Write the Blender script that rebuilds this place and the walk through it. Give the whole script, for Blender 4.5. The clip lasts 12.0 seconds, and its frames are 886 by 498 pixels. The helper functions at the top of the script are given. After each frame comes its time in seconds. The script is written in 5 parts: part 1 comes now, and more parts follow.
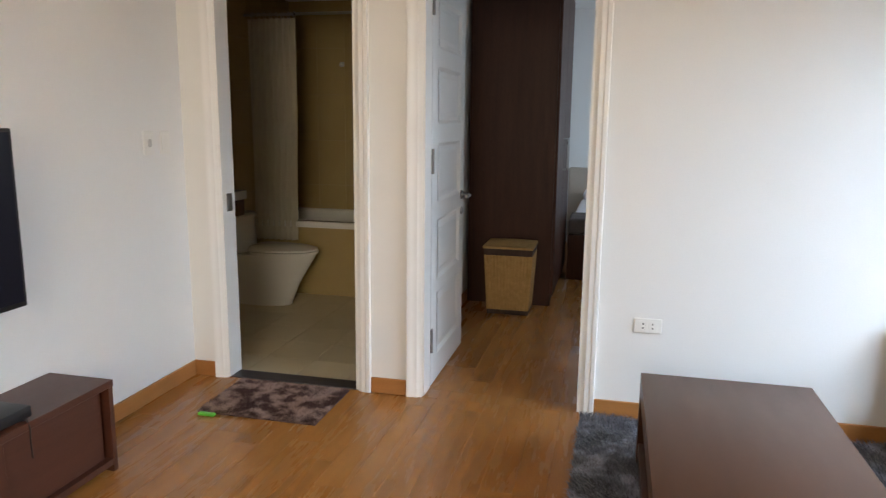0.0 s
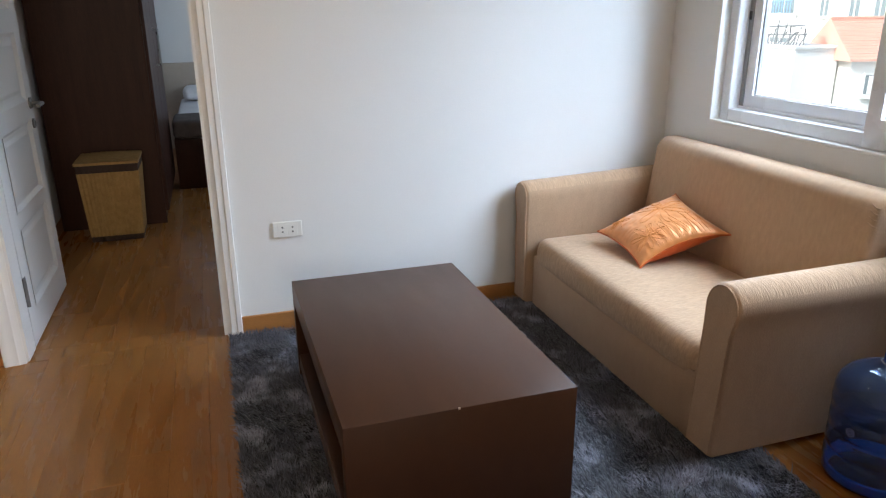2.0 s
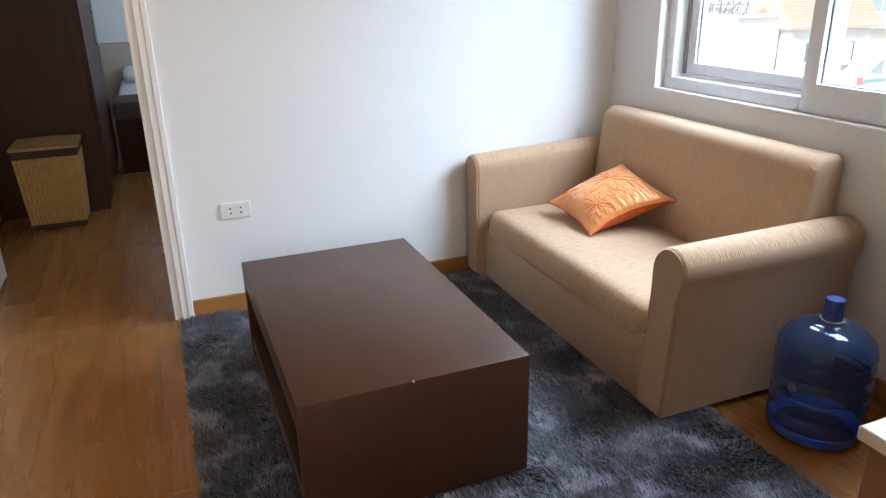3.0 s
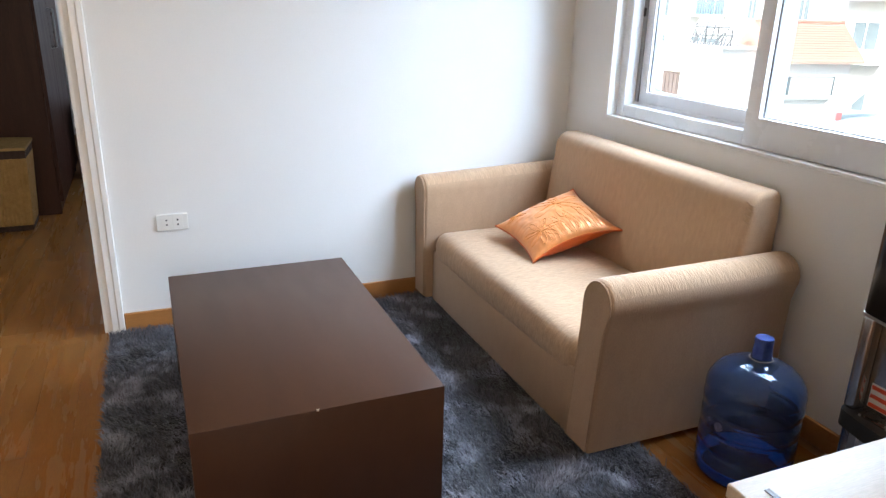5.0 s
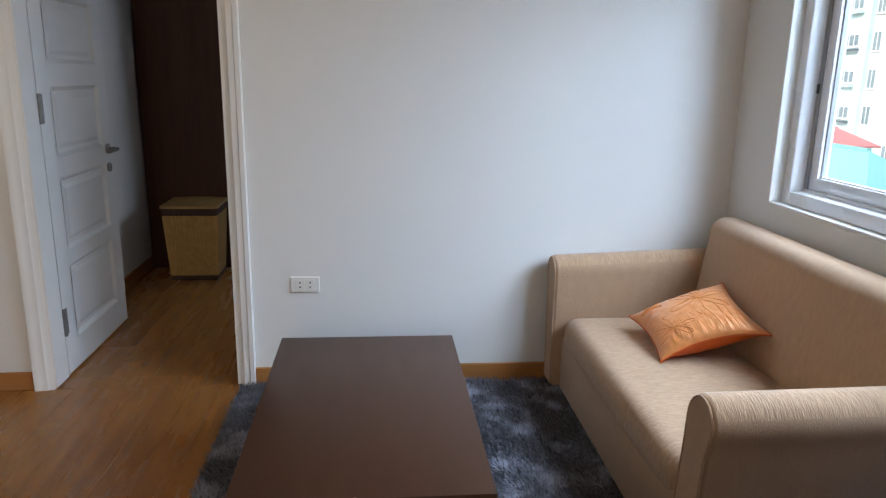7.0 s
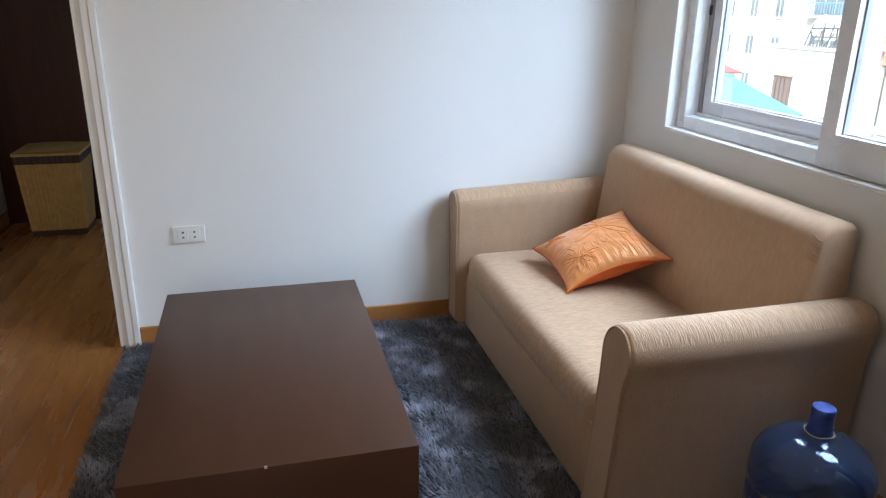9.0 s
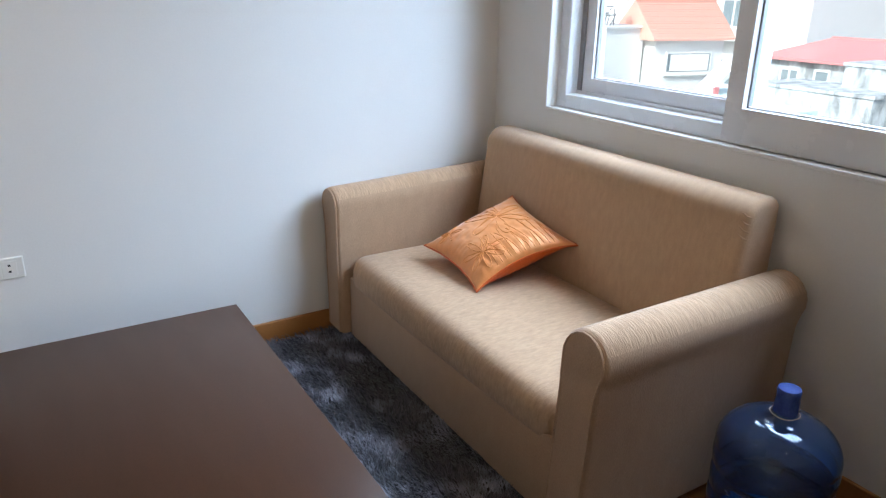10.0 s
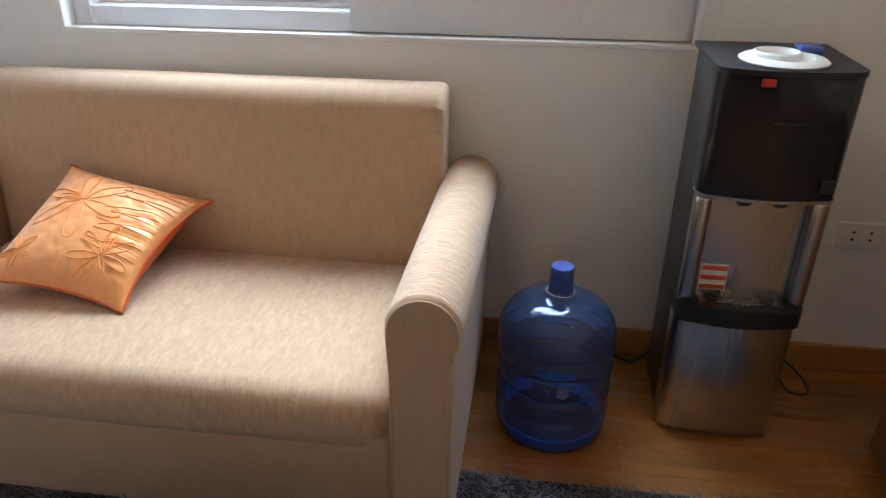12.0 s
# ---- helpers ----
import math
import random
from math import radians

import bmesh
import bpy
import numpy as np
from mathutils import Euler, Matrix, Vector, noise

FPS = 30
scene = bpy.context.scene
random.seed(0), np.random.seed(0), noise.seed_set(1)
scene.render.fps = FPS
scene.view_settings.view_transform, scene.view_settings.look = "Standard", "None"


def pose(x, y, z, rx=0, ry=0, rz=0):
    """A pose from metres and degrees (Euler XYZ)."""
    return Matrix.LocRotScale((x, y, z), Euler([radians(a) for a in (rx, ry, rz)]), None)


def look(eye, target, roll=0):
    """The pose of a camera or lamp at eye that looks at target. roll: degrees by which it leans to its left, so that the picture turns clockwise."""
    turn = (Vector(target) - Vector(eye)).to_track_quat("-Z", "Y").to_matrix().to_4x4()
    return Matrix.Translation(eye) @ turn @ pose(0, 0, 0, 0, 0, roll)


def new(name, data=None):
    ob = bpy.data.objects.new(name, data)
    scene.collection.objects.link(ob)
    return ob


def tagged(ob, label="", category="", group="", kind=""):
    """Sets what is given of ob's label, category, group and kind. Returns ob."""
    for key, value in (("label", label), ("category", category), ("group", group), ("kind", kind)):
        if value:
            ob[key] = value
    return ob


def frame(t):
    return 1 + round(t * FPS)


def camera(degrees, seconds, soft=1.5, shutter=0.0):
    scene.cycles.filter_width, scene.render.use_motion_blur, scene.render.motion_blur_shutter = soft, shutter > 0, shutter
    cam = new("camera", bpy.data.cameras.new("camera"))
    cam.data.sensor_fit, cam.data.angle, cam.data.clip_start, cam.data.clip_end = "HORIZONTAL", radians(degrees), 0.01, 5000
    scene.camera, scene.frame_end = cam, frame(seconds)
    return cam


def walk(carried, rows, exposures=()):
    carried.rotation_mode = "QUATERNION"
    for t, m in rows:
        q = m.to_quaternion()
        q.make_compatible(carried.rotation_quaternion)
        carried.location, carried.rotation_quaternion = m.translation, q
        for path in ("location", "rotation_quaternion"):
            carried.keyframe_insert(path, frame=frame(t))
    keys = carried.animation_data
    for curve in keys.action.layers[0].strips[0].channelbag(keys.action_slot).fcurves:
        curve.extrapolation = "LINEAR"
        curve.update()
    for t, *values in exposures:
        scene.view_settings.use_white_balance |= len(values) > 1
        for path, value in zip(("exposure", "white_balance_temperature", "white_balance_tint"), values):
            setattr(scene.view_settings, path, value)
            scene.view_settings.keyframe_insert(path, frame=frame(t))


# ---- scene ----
cam = camera(64.0, 12.0, soft=1.25, shutter=0.12)
EXPOSURES = [(0, 1.35, 6370, 10), (1, 0.8, 6370, 10), (2.5, 1.06, 6250, 11), (3.0, 1.19, 6250, 11), (5.0, 1.26, 6240, 11), (5.5, 0.95, 6110, 11), (6.5, 0.68, 6120, 11),
             (7.5, 0.47, 6070, 10), (9.5, 0.83, 6000, 10), (10.5, 0.64, 5920, 9), (11, 0.56, 5950, 10), (11.5, 0.83, 6200, 9), (12, 1.03, 6280, 10)]
PATH = [
    (0, (-2.055, -3.312, 1.396), (-2.513, -1.398, 1.036), 0.6),
    (0.5, (-2.047, -3.227, 1.387), (-2.152, -1.261, 1.04), 0.6),
    (1, (-2.131, -3.068, 1.349), (-1.827, -1.145, 0.894), 0.7),
    (1.5, (-2.143, -3.02, 1.347), (-1.551, -1.205, 0.753), 1.0),
    (2, (-2.131, -3.007, 1.353), (-1.547, -1.203, 0.717), -0.4),
    (2.5, (-2.104, -3.019, 1.347), (-1.459, -1.246, 0.684), -0.8),
    (3, (-2.111, -3.013, 1.342), (-1.422, -1.27, 0.644), -1.2),
    (4.8, (-2.009, -3.012, 1.324), (-1.302, -1.28, 0.616), 1.1),
    (5, (-1.922, -3.018, 1.34), (-1.186, -1.277, 0.687), 1.4),
    (5.5, (-1.777, -3.029, 1.338), (-1.042, -1.266, 0.744), 1.4),
    (6, (-1.783, -3.028, 1.351), (-1.17, -1.2, 0.816), -0.2),
    (6.5, (-1.763, -3.019, 1.344), (-1.357, -1.131, 0.822), -0.7),
    (7, (-1.554, -2.986, 1.357), (-1.37, -1.053, 0.878), 1.0),
    (7.5, (-1.478, -3.015, 1.339), (-1.132, -1.109, 0.842), 2.4),
    (7.7, (-1.478, -3.009, 1.337), (-1.121, -1.113, 0.809), 1.9),
    (9.3, (-1.662, -2.776, 1.322), (-1.095, -0.979, 0.652), 0.3),
    (9.5, (-1.733, -2.717, 1.314), (-1.051, -0.963, 0.637), 1.1),
    (10, (-1.77, -2.463, 1.303), (-0.784, -0.865, 0.614), 0.9),
    (10.5, (-1.864, -2.15, 1.293), (-0.626, -0.742, 0.596), 2.5),
    (11, (-1.895, -1.948, 1.262), (-0.38, -0.873, 0.52), 2.2),
    (11.5, (-1.791, -1.732, 1.248), (-0.132, -1.02, 0.389), 0.5),
    (12, (-1.785, -1.597, 1.232), (-0.026, -1.351, 0.312), 0.2),
]
walk(cam, [(t, look(eye, target, roll)) for t, eye, target, roll in PATH], EXPOSURES)

# world, sun, large lights
world = bpy.data.worlds.new("sky")
scene.world = world
world.use_nodes = True
wn = world.node_tree
sky = wn.nodes.new("ShaderNodeTexSky")
sky.sky_type = "NISHITA"
sky.sun_disc = False
sky.sun_elevation = radians(37)
sky.sun_rotation = radians(253)
sky.air_density, sky.dust_density, sky.ozone_density = 1.0, 3.0, 1.0
wn.links.new(sky.outputs[0], wn.nodes["Background"].inputs[0])
wn.nodes["Background"].inputs[1].default_value = 0.15
sun = new("sun", bpy.data.lights.new("sun", "SUN"))
sun.data.energy, sun.data.angle, sun.data.color = 3.2, radians(12), (1.0, 0.96, 0.9)
sun.matrix_world = look((0, 0, 0), (1.0, 0.30, -0.80))


def area_light(name, x, y, z, w, h, power, target, color=(0.66, 0.82, 1.0), spread=180):
    lamp = new(name, bpy.data.lights.new(name, "AREA"))
    lamp.data.shape, lamp.data.size, lamp.data.size_y = "RECTANGLE", w, h
    lamp.data.energy, lamp.data.color, lamp.data.spread = power, color, radians(spread)
    lamp.matrix_world = look((x, y, z), target)
    return lamp


area_light("window_daylight", 1.45, -1.50, 2.90, 5.6, 2.4, 480, (-1.5, -1.15, 0.9), (0.69, 0.83, 1.0), spread=170)
area_light("bedroom_daylight", 0.02, 3.2, 1.5, 1.5, 1.2, 9.5, (-3.0, 3.2, 1.2))
# added warm fill from behind; no window or lamp is known there
area_light("warm_back_fill", -2.2, -6.02, 1.7, 1.6, 1.2, 7.0, (-4.1, 0.0, 0.6), (1.0, 0.86, 0.68), 70)

SPOT_POWER = 0.5

# ---------------------------------------------------------------- tools
ORIGIN = {}


def bm_box(bm, x0, x1, y0, y1, z0, z1, bevel=0.0, seg=2):
    """Adds a box; a bevelled one is rounded on all edges."""
    b = bmesh.new()
    bmesh.ops.create_cube(b, size=1.0)
    for v in b.verts:
        v.co = Vector(((x0 + x1) / 2 + v.co.x * (x1 - x0), (y0 + y1) / 2 + v.co.y * (y1 - y0), (z0 + z1) / 2 + v.co.z * (z1 - z0)))
    if bevel > 0:
        bmesh.ops.bevel(b, geom=b.edges[:], offset=bevel, segments=seg, profile=0.5, affect="EDGES")
    me = bpy.data.meshes.new("tmp")
    b.to_mesh(me)
    b.free()
    bm.from_mesh(me)
    bpy.data.meshes.remove(me)
    return bm


def box(x0, x1, y0, y1, z0, z1, bevel=0.0, seg=2):
    return bm_box(bmesh.new(), x0, x1, y0, y1, z0, z1, bevel, seg)


def bm_lathe(bm, profile, cx=0, cy=0, n=32, cap=True):
    """Turns a profile of (radius, height) round the upright axis at cx, cy."""
    rings = []
    for r, z in profile:
        rings.append([bm.verts.new((cx + r * math.cos(2 * math.pi * k / n), cy + r * math.sin(2 * math.pi * k / n), z)) for k in range(n)])
    for a, b in zip(rings, rings[1:]):
        for k in range(n):
            bm.faces.new((a[k], a[(k + 1) % n], b[(k + 1) % n], b[k]))
    if cap:
        bm.faces.new(list(reversed(rings[0])))
        bm.faces.new(rings[-1])
    return bm


def bm_tube(bm, pts, r, n=8, closed=False):
    """A round tube along points."""
    pts = [Vector(p) for p in pts]
    rings = []
    for i, p in enumerate(pts):
        if closed:
            d = pts[(i + 1) % len(pts)] - pts[i - 1]
        else:
            d = pts[min(i + 1, len(pts) - 1)] - pts[max(i - 1, 0)]
        d.normalize()
        u = d.orthogonal().normalized() if i == 0 else (u - d * u.dot(d)).normalized()
        w = d.cross(u)
        rings.append([bm.verts.new(p + (u * math.cos(2 * math.pi * k / n) + w * math.sin(2 * math.pi * k / n)) * r) for k in range(n)])
    pairs = list(zip(rings, rings[1:])) + ([(rings[-1], rings[0])] if closed else [])
    for a, b in pairs:
        for k in range(n):
            bm.faces.new((a[k], a[(k + 1) % n], b[(k + 1) % n], b[k]))
    if not closed:
        bm.faces.new(list(reversed(rings[0])))
        bm.faces.new(rings[-1])
    return bm


def bm_extrude(bm, outline, axis, a0, a1):
    """Extrudes a closed outline of (u, v) along an axis from a0 to a1. Axis x: (y, z); y: (x, z); z: (x, y)."""
    def at(u, v, a):
        return {"x": (a, u, v), "y": (u, a, v), "z": (u, v, a)}[axis]
    lo = [bm.verts.new(at(u, v, a0)) for u, v in outline]
    hi = [bm.verts.new(at(u, v, a1)) for u, v in outline]
    n = len(outline)
    for k in range(n):
        bm.faces.new((lo[k], lo[(k + 1) % n], hi[(k + 1) % n], hi[k]))
    bm.faces.new(list(reversed(lo)))
    bm.faces.new(hi)
    bmesh.ops.recalc_face_normals(bm, faces=bm.faces[:])
    return bm


def part(name, bm, material, parent=None, label="", smooth=True, sharp=35):
    """Links a bmesh, modelled in the world's metres, as one mesh under a thing or part."""
    o = ORIGIN.get(parent, Vector((0, 0, 0)))
    for v in bm.verts:
        v.co -= o
    me = bpy.data.meshes.new(name)
    bm.normal_update()
    if smooth:
        for f in bm.faces:
            f.smooth = True
        for e in bm.edges:
            if len(e.link_faces) == 2 and e.calc_face_angle(0) > radians(sharp):
                e.smooth = False
    bm.to_mesh(me)
    bm.free()
    if material:
        me.materials.append(material)
    ob = new(name, me)
    if parent:
        ob.parent = parent
    ORIGIN[ob] = o.copy()
    if label:
        tagged(ob, label)
    return ob


def thing(name, base, label, category, group="", kind=""):
    ob = new(name)
    ob.empty_display_size = 0.1
    ob.location = base
    ORIGIN[ob] = Vector(base)
    return tagged(ob, label, category, group, kind)


def structure(name, bm, material, label, category, smooth=False):
    return tagged(part(name, bm, material, None, "", smooth), label, category, "", "structure")


# ---------------------------------------------------------------- materials
def surf(name, c1, c2, scale=6.0, rough=0.6, bump=0.0, bump_scale=80.0, stretch=(1, 1, 1), metal=0.0, detail=6.0, rough_var=0.1,
         sheen=0.0, coat=0.0, fine=0.0, spec=0.5, transmission=0.0, ior=1.45, random=0.0, island=0.0, contrast=0.25, seedshift=0.0, bias=0.0):
    """A procedural surface: two colours mixed by noise, finer grain, relief, and uneven gloss."""
    m = bpy.data.materials.new(name)
    m.use_nodes = True
    nt = m.node_tree
    N, L = nt.nodes, nt.links
    b = N["Principled BSDF"]
    tc = N.new("ShaderNodeTexCoord")
    mp = N.new("ShaderNodeMapping")
    mp.inputs["Scale"].default_value = stretch
    mp.inputs["Location"].default_value = (seedshift, seedshift * 0.7, seedshift * 1.3)
    L.new(tc.outputs["Object"], mp.inputs[0])
    vec = mp.outputs[0]
    if random > 0:
        info = N.new("ShaderNodeObjectInfo")
        add = N.new("ShaderNodeVectorMath")
        mul = N.new("ShaderNodeMath")
        mul.operation, mul.inputs[1].default_value = "MULTIPLY", 37.0
        L.new(info.outputs["Random"], mul.inputs[0])
        L.new(vec, add.inputs[0])
        L.new(mul.outputs[0], add.inputs[1])
        vec = add.outputs[0]
    n1 = N.new("ShaderNodeTexNoise")
    n1.inputs["Scale"].default_value, n1.inputs["Detail"].default_value, n1.inputs["Roughness"].default_value = scale, detail, 0.6
    L.new(vec, n1.inputs["Vector"])
    ramp = N.new("ShaderNodeMapRange")
    ramp.inputs["From Min"].default_value, ramp.inputs["From Max"].default_value = 0.5 + bias - contrast, 0.5 + bias + contrast
    L.new(n1.outputs["Fac"], ramp.inputs["Value"])
    mix = N.new("ShaderNodeMix")
    mix.data_type = "RGBA"
    mix.inputs[6].default_value, mix.inputs[7].default_value = (*c1, 1), (*c2, 1)
    fac = ramp.outputs[0]
    if island > 0:
        geo = N.new("ShaderNodeNewGeometry")
        blend = N.new("ShaderNodeMix")
        blend.inputs[0].default_value = island
        L.new(fac, blend.inputs[2])
        L.new(geo.outputs["Random Per Island"], blend.inputs[3])
        fac = blend.outputs[0]
    L.new(fac, mix.inputs[0])
    col = mix.outputs[2]
    if fine > 0:
        n3 = N.new("ShaderNodeTexNoise")
        n3.inputs["Scale"].default_value, n3.inputs["Detail"].default_value = bump_scale, 3.0
        L.new(vec, n3.inputs["Vector"])
        r3 = N.new("ShaderNodeMapRange")
        r3.inputs["From Min"].default_value, r3.inputs["From Max"].default_value = 0.3, 0.7
        r3.inputs["To Min"].default_value, r3.inputs["To Max"].default_value = 1 - fine, 1 + fine
        L.new(n3.outputs["Fac"], r3.inputs["Value"])
        hsv = N.new("ShaderNodeHueSaturation")
        L.new(col, hsv.inputs["Color"])
        L.new(r3.outputs[0], hsv.inputs["Value"])
        col = hsv.outputs[0]
    if random > 0:
        r4 = N.new("ShaderNodeMapRange")
        r4.inputs["To Min"].default_value, r4.inputs["To Max"].default_value = 1 - random, 1 + random
        L.new(info.outputs["Random"], r4.inputs["Value"])
        hsv2 = N.new("ShaderNodeHueSaturation")
        L.new(col, hsv2.inputs["Color"])
        L.new(r4.outputs[0], hsv2.inputs["Value"])
        col = hsv2.outputs[0]
    L.new(col, b.inputs["Base Color"])
    rr = N.new("ShaderNodeMapRange")
    rr.inputs["To Min"].default_value, rr.inputs["To Max"].default_value = max(0.02, rough - rough_var), min(1, rough + rough_var)
    L.new(n1.outputs["Fac"], rr.inputs["Value"])
    L.new(rr.outputs[0], b.inputs["Roughness"])
    b.inputs["Metallic"].default_value = metal
    b.inputs["Specular IOR Level"].default_value = spec
    b.inputs["Sheen Weight"].default_value = sheen
    b.inputs["Coat Weight"].default_value = coat
    b.inputs["Transmission Weight"].default_value = transmission
    b.inputs["IOR"].default_value = ior
    if bump > 0:
        n2 = N.new("ShaderNodeTexNoise")
        n2.inputs["Scale"].default_value, n2.inputs["Detail"].default_value = bump_scale, 4.0
        L.new(vec, n2.inputs["Vector"])
        bp = N.new("ShaderNodeBump")
        bp.inputs["Strength"].default_value, bp.inputs["Distance"].default_value = bump, 0.004
        L.new(n2.outputs["Fac"], bp.inputs["Height"])
        L.new(bp.outputs[0], b.inputs["Normal"])
    return m


def glow(name, color, strength):
    m = bpy.data.materials.new(name)
    m.use_nodes = True
    b = m.node_tree.nodes["Principled BSDF"]
    b.inputs["Base Color"].default_value = (*color, 1)
    b.inputs["Emission Color"].default_value = (*color, 1)
    b.inputs["Emission Strength"].default_value = strength
    return m


def clear_glass(name, tint):
    m = bpy.data.materials.new(name)
    m.use_nodes = True
    nt = m.node_tree
    for n in list(nt.nodes):
        if n.type == "BSDF_PRINCIPLED":
            nt.nodes.remove(n)
    tr = nt.nodes.new("ShaderNodeBsdfTransparent")
    tr.inputs[0].default_value = (*tint, 1)
    gl = nt.nodes.new("ShaderNodeBsdfGlossy")
    gl.inputs["Roughness"].default_value = 0.02
    lw = nt.nodes.new("ShaderNodeLayerWeight")
    pw = nt.nodes.new("ShaderNodeMath")
    pw.operation, pw.inputs[1].default_value = "POWER", 5.0
    fr = nt.nodes.new("ShaderNodeMath")
    fr.operation, fr.inputs[1].default_value, fr.inputs[2].default_value = "MULTIPLY_ADD", 0.6, 0.03
    nt.links.new(lw.outputs["Facing"], pw.inputs[0])
    nt.links.new(pw.outputs[0], fr.inputs[0])
    mx = nt.nodes.new("ShaderNodeMixShader")
    nt.links.new(fr.outputs[0], mx.inputs[0])
    nt.links.new(tr.outputs[0], mx.inputs[1])
    nt.links.new(gl.outputs[0], mx.inputs[2])
    nt.links.new(mx.outputs[0], nt.nodes["Material Output"].inputs[0])
    return m


WALL = surf("wall_paint", (0.80, 0.792, 0.772), (0.76, 0.752, 0.732), 0.8, 0.55, 0.10, 160, rough_var=0.06, fine=0.012)
CEIL = surf("ceiling_paint", (0.74, 0.73, 0.71), (0.70, 0.69, 0.67), 0.7, 0.8, 0.06, 120)
TRIM = surf("trim_paint", (0.82, 0.81, 0.79), (0.77, 0.76, 0.735), 2.5, 0.35, 0.05, 60, rough_var=0.06)
DOOR = surf("door_paint", (0.80, 0.80, 0.79), (0.76, 0.76, 0.75), 2.0, 0.32, 0.04, 60, rough_var=0.05)
FLOOR = surf("laminate", (0.385, 0.170, 0.045), (0.24, 0.096, 0.022), 3.2, 0.27, 0.04, 90, (4.0, 0.45, 1), random=0.05, fine=0.10, rough_var=0.07, contrast=0.3)
GAP = surf("floor_joint", (0.32, 0.135, 0.036), (0.26, 0.105, 0.028), 8, 0.6)
SKIRT = surf("skirting_wood", (0.44, 0.20, 0.062), (0.33, 0.14, 0.04), 3.0, 0.35, 0.05, 80, (0.8, 0.8, 6), fine=0.07)
WENGE = surf("dark_table_veneer", (0.068, 0.028, 0.013), (0.056, 0.022, 0.010), 5, 0.36, 0.10, 260, (3, 0.6, 2), fine=0.09, rough_var=0.05, spec=0.4)
CABWOOD = surf("red_brown_veneer", (0.085, 0.030, 0.017), (0.058, 0.019, 0.011), 4, 0.36, 0.08, 120, (1, 0.5, 5), fine=0.12)
WARDROBE = surf("wardrobe_veneer", (0.060, 0.022, 0.011), (0.036, 0.012, 0.007), 5, 0.45, 0.08, 120, (5, 5, 0.4), fine=0.18, spec=0.25)
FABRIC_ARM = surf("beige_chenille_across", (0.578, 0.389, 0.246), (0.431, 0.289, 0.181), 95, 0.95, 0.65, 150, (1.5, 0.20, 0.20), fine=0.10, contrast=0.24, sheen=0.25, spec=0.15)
FABRIC = surf("beige_chenille", (0.559, 0.377, 0.237), (0.475, 0.319, 0.200), 38, 0.95, 0.28, 420, (0.6, 1.6, 0.6), fine=0.08, contrast=0.25, sheen=0.25, spec=0.15)
FABRIC_SEAT = surf("beige_chenille_creased", (0.559, 0.377, 0.237), (0.452, 0.303, 0.190), 48, 0.95, 0.45, 85, (0.5, 1.3, 0.6), fine=0.08, contrast=0.28, sheen=0.25, spec=0.15)
# same cloth as FABRIC, darkened: shade of sides and base put into the colour
FABRIC_SHADED = surf("beige_chenille_shaded", (0.483, 0.325, 0.206), (0.442, 0.295, 0.187), 26, 0.95, 0.3, 300, (1.2, 1.2, 0.5), fine=0.07, sheen=0.25, spec=0.15)
SATIN = surf("orange_satin", (0.86, 0.36, 0.115), (0.80, 0.31, 0.095), 9, 0.40, 0.22, 40, (1, 1, 1), metal=0.22, fine=0.06, sheen=0.3, rough_var=0.05, spec=0.7)
SATIN_EDGE = surf("red_orange_satin", (0.62, 0.12, 0.02), (0.52, 0.09, 0.018), 9, 0.36, 0.25, 60)
THREAD = surf("orange_thread", (0.84, 0.35, 0.09), (0.76, 0.28, 0.07), 40, 0.4, 0.2, 200)
# sheen of the lying pile is put into the colour as pale patches
SHAG = surf("grey_shag_painted_sheen", (0.010, 0.0105, 0.015), (0.42, 0.43, 0.53), 7.5, 0.36, 0.0, 50, island=0.25, contrast=0.10, bias=0.085, sheen=0.3, detail=4)
SHAGBASE = surf("rug_backing", (0.022, 0.023, 0.027), (0.04, 0.04, 0.047), 9, 0.9, 0.5, 120)
MATFIBRE = surf("brown_mat_fibre", (0.036, 0.010, 0.008), (0.33, 0.22, 0.18), 13, 0.9, 0, 60, island=0.12, contrast=0.08, detail=3)
MATBASE = surf("brown_mat", (0.045, 0.014, 0.011), (0.20, 0.13, 0.11), 17, 0.95, 0.5, 200, contrast=0.1)
PVC = surf("white_upvc", (0.80, 0.80, 0.81), (0.75, 0.75, 0.76), 3, 0.28, 0.02, 40)
SEAL = surf("grey_seal", (0.34, 0.34, 0.345), (0.28, 0.28, 0.285), 8, 0.6)
GLASS = clear_glass("window_glass", (0.94, 0.985, 0.995))
PLASTIC = surf("white_plastic", (0.80, 0.79, 0.75), (0.77, 0.76, 0.72), 5, 0.35)
DARKHOLE = surf("dark_slot", (0.02, 0.02, 0.02), (0.03, 0.03, 0.03), 5, 0.6)
CHROME = surf("brushed_steel", (0.55, 0.54, 0.52), (0.47, 0.46, 0.44), 30, 0.3, 0.05, 200, metal=1.0)
DARKSTEEL = surf("dull_dark_steel", (0.24, 0.235, 0.23), (0.18, 0.175, 0.17), 30, 0.42, 0.05, 200, metal=0.75)
STEEL = surf("steel_panel", (0.54, 0.53, 0.51), (0.46, 0.45, 0.44), 20, 0.25, 0.06, 200, (1, 1, 0.05), metal=1.0)
GREYMETAL = surf("grey_metallic_paint", (0.040, 0.037, 0.036), (0.030, 0.028, 0.027), 6, 0.38, 0.05, 200, metal=0.5)
BLACKGLOSS = surf("black_gloss_plastic", (0.010, 0.010, 0.012), (0.015, 0.015, 0.017), 6, 0.12, rough_var=0.04)
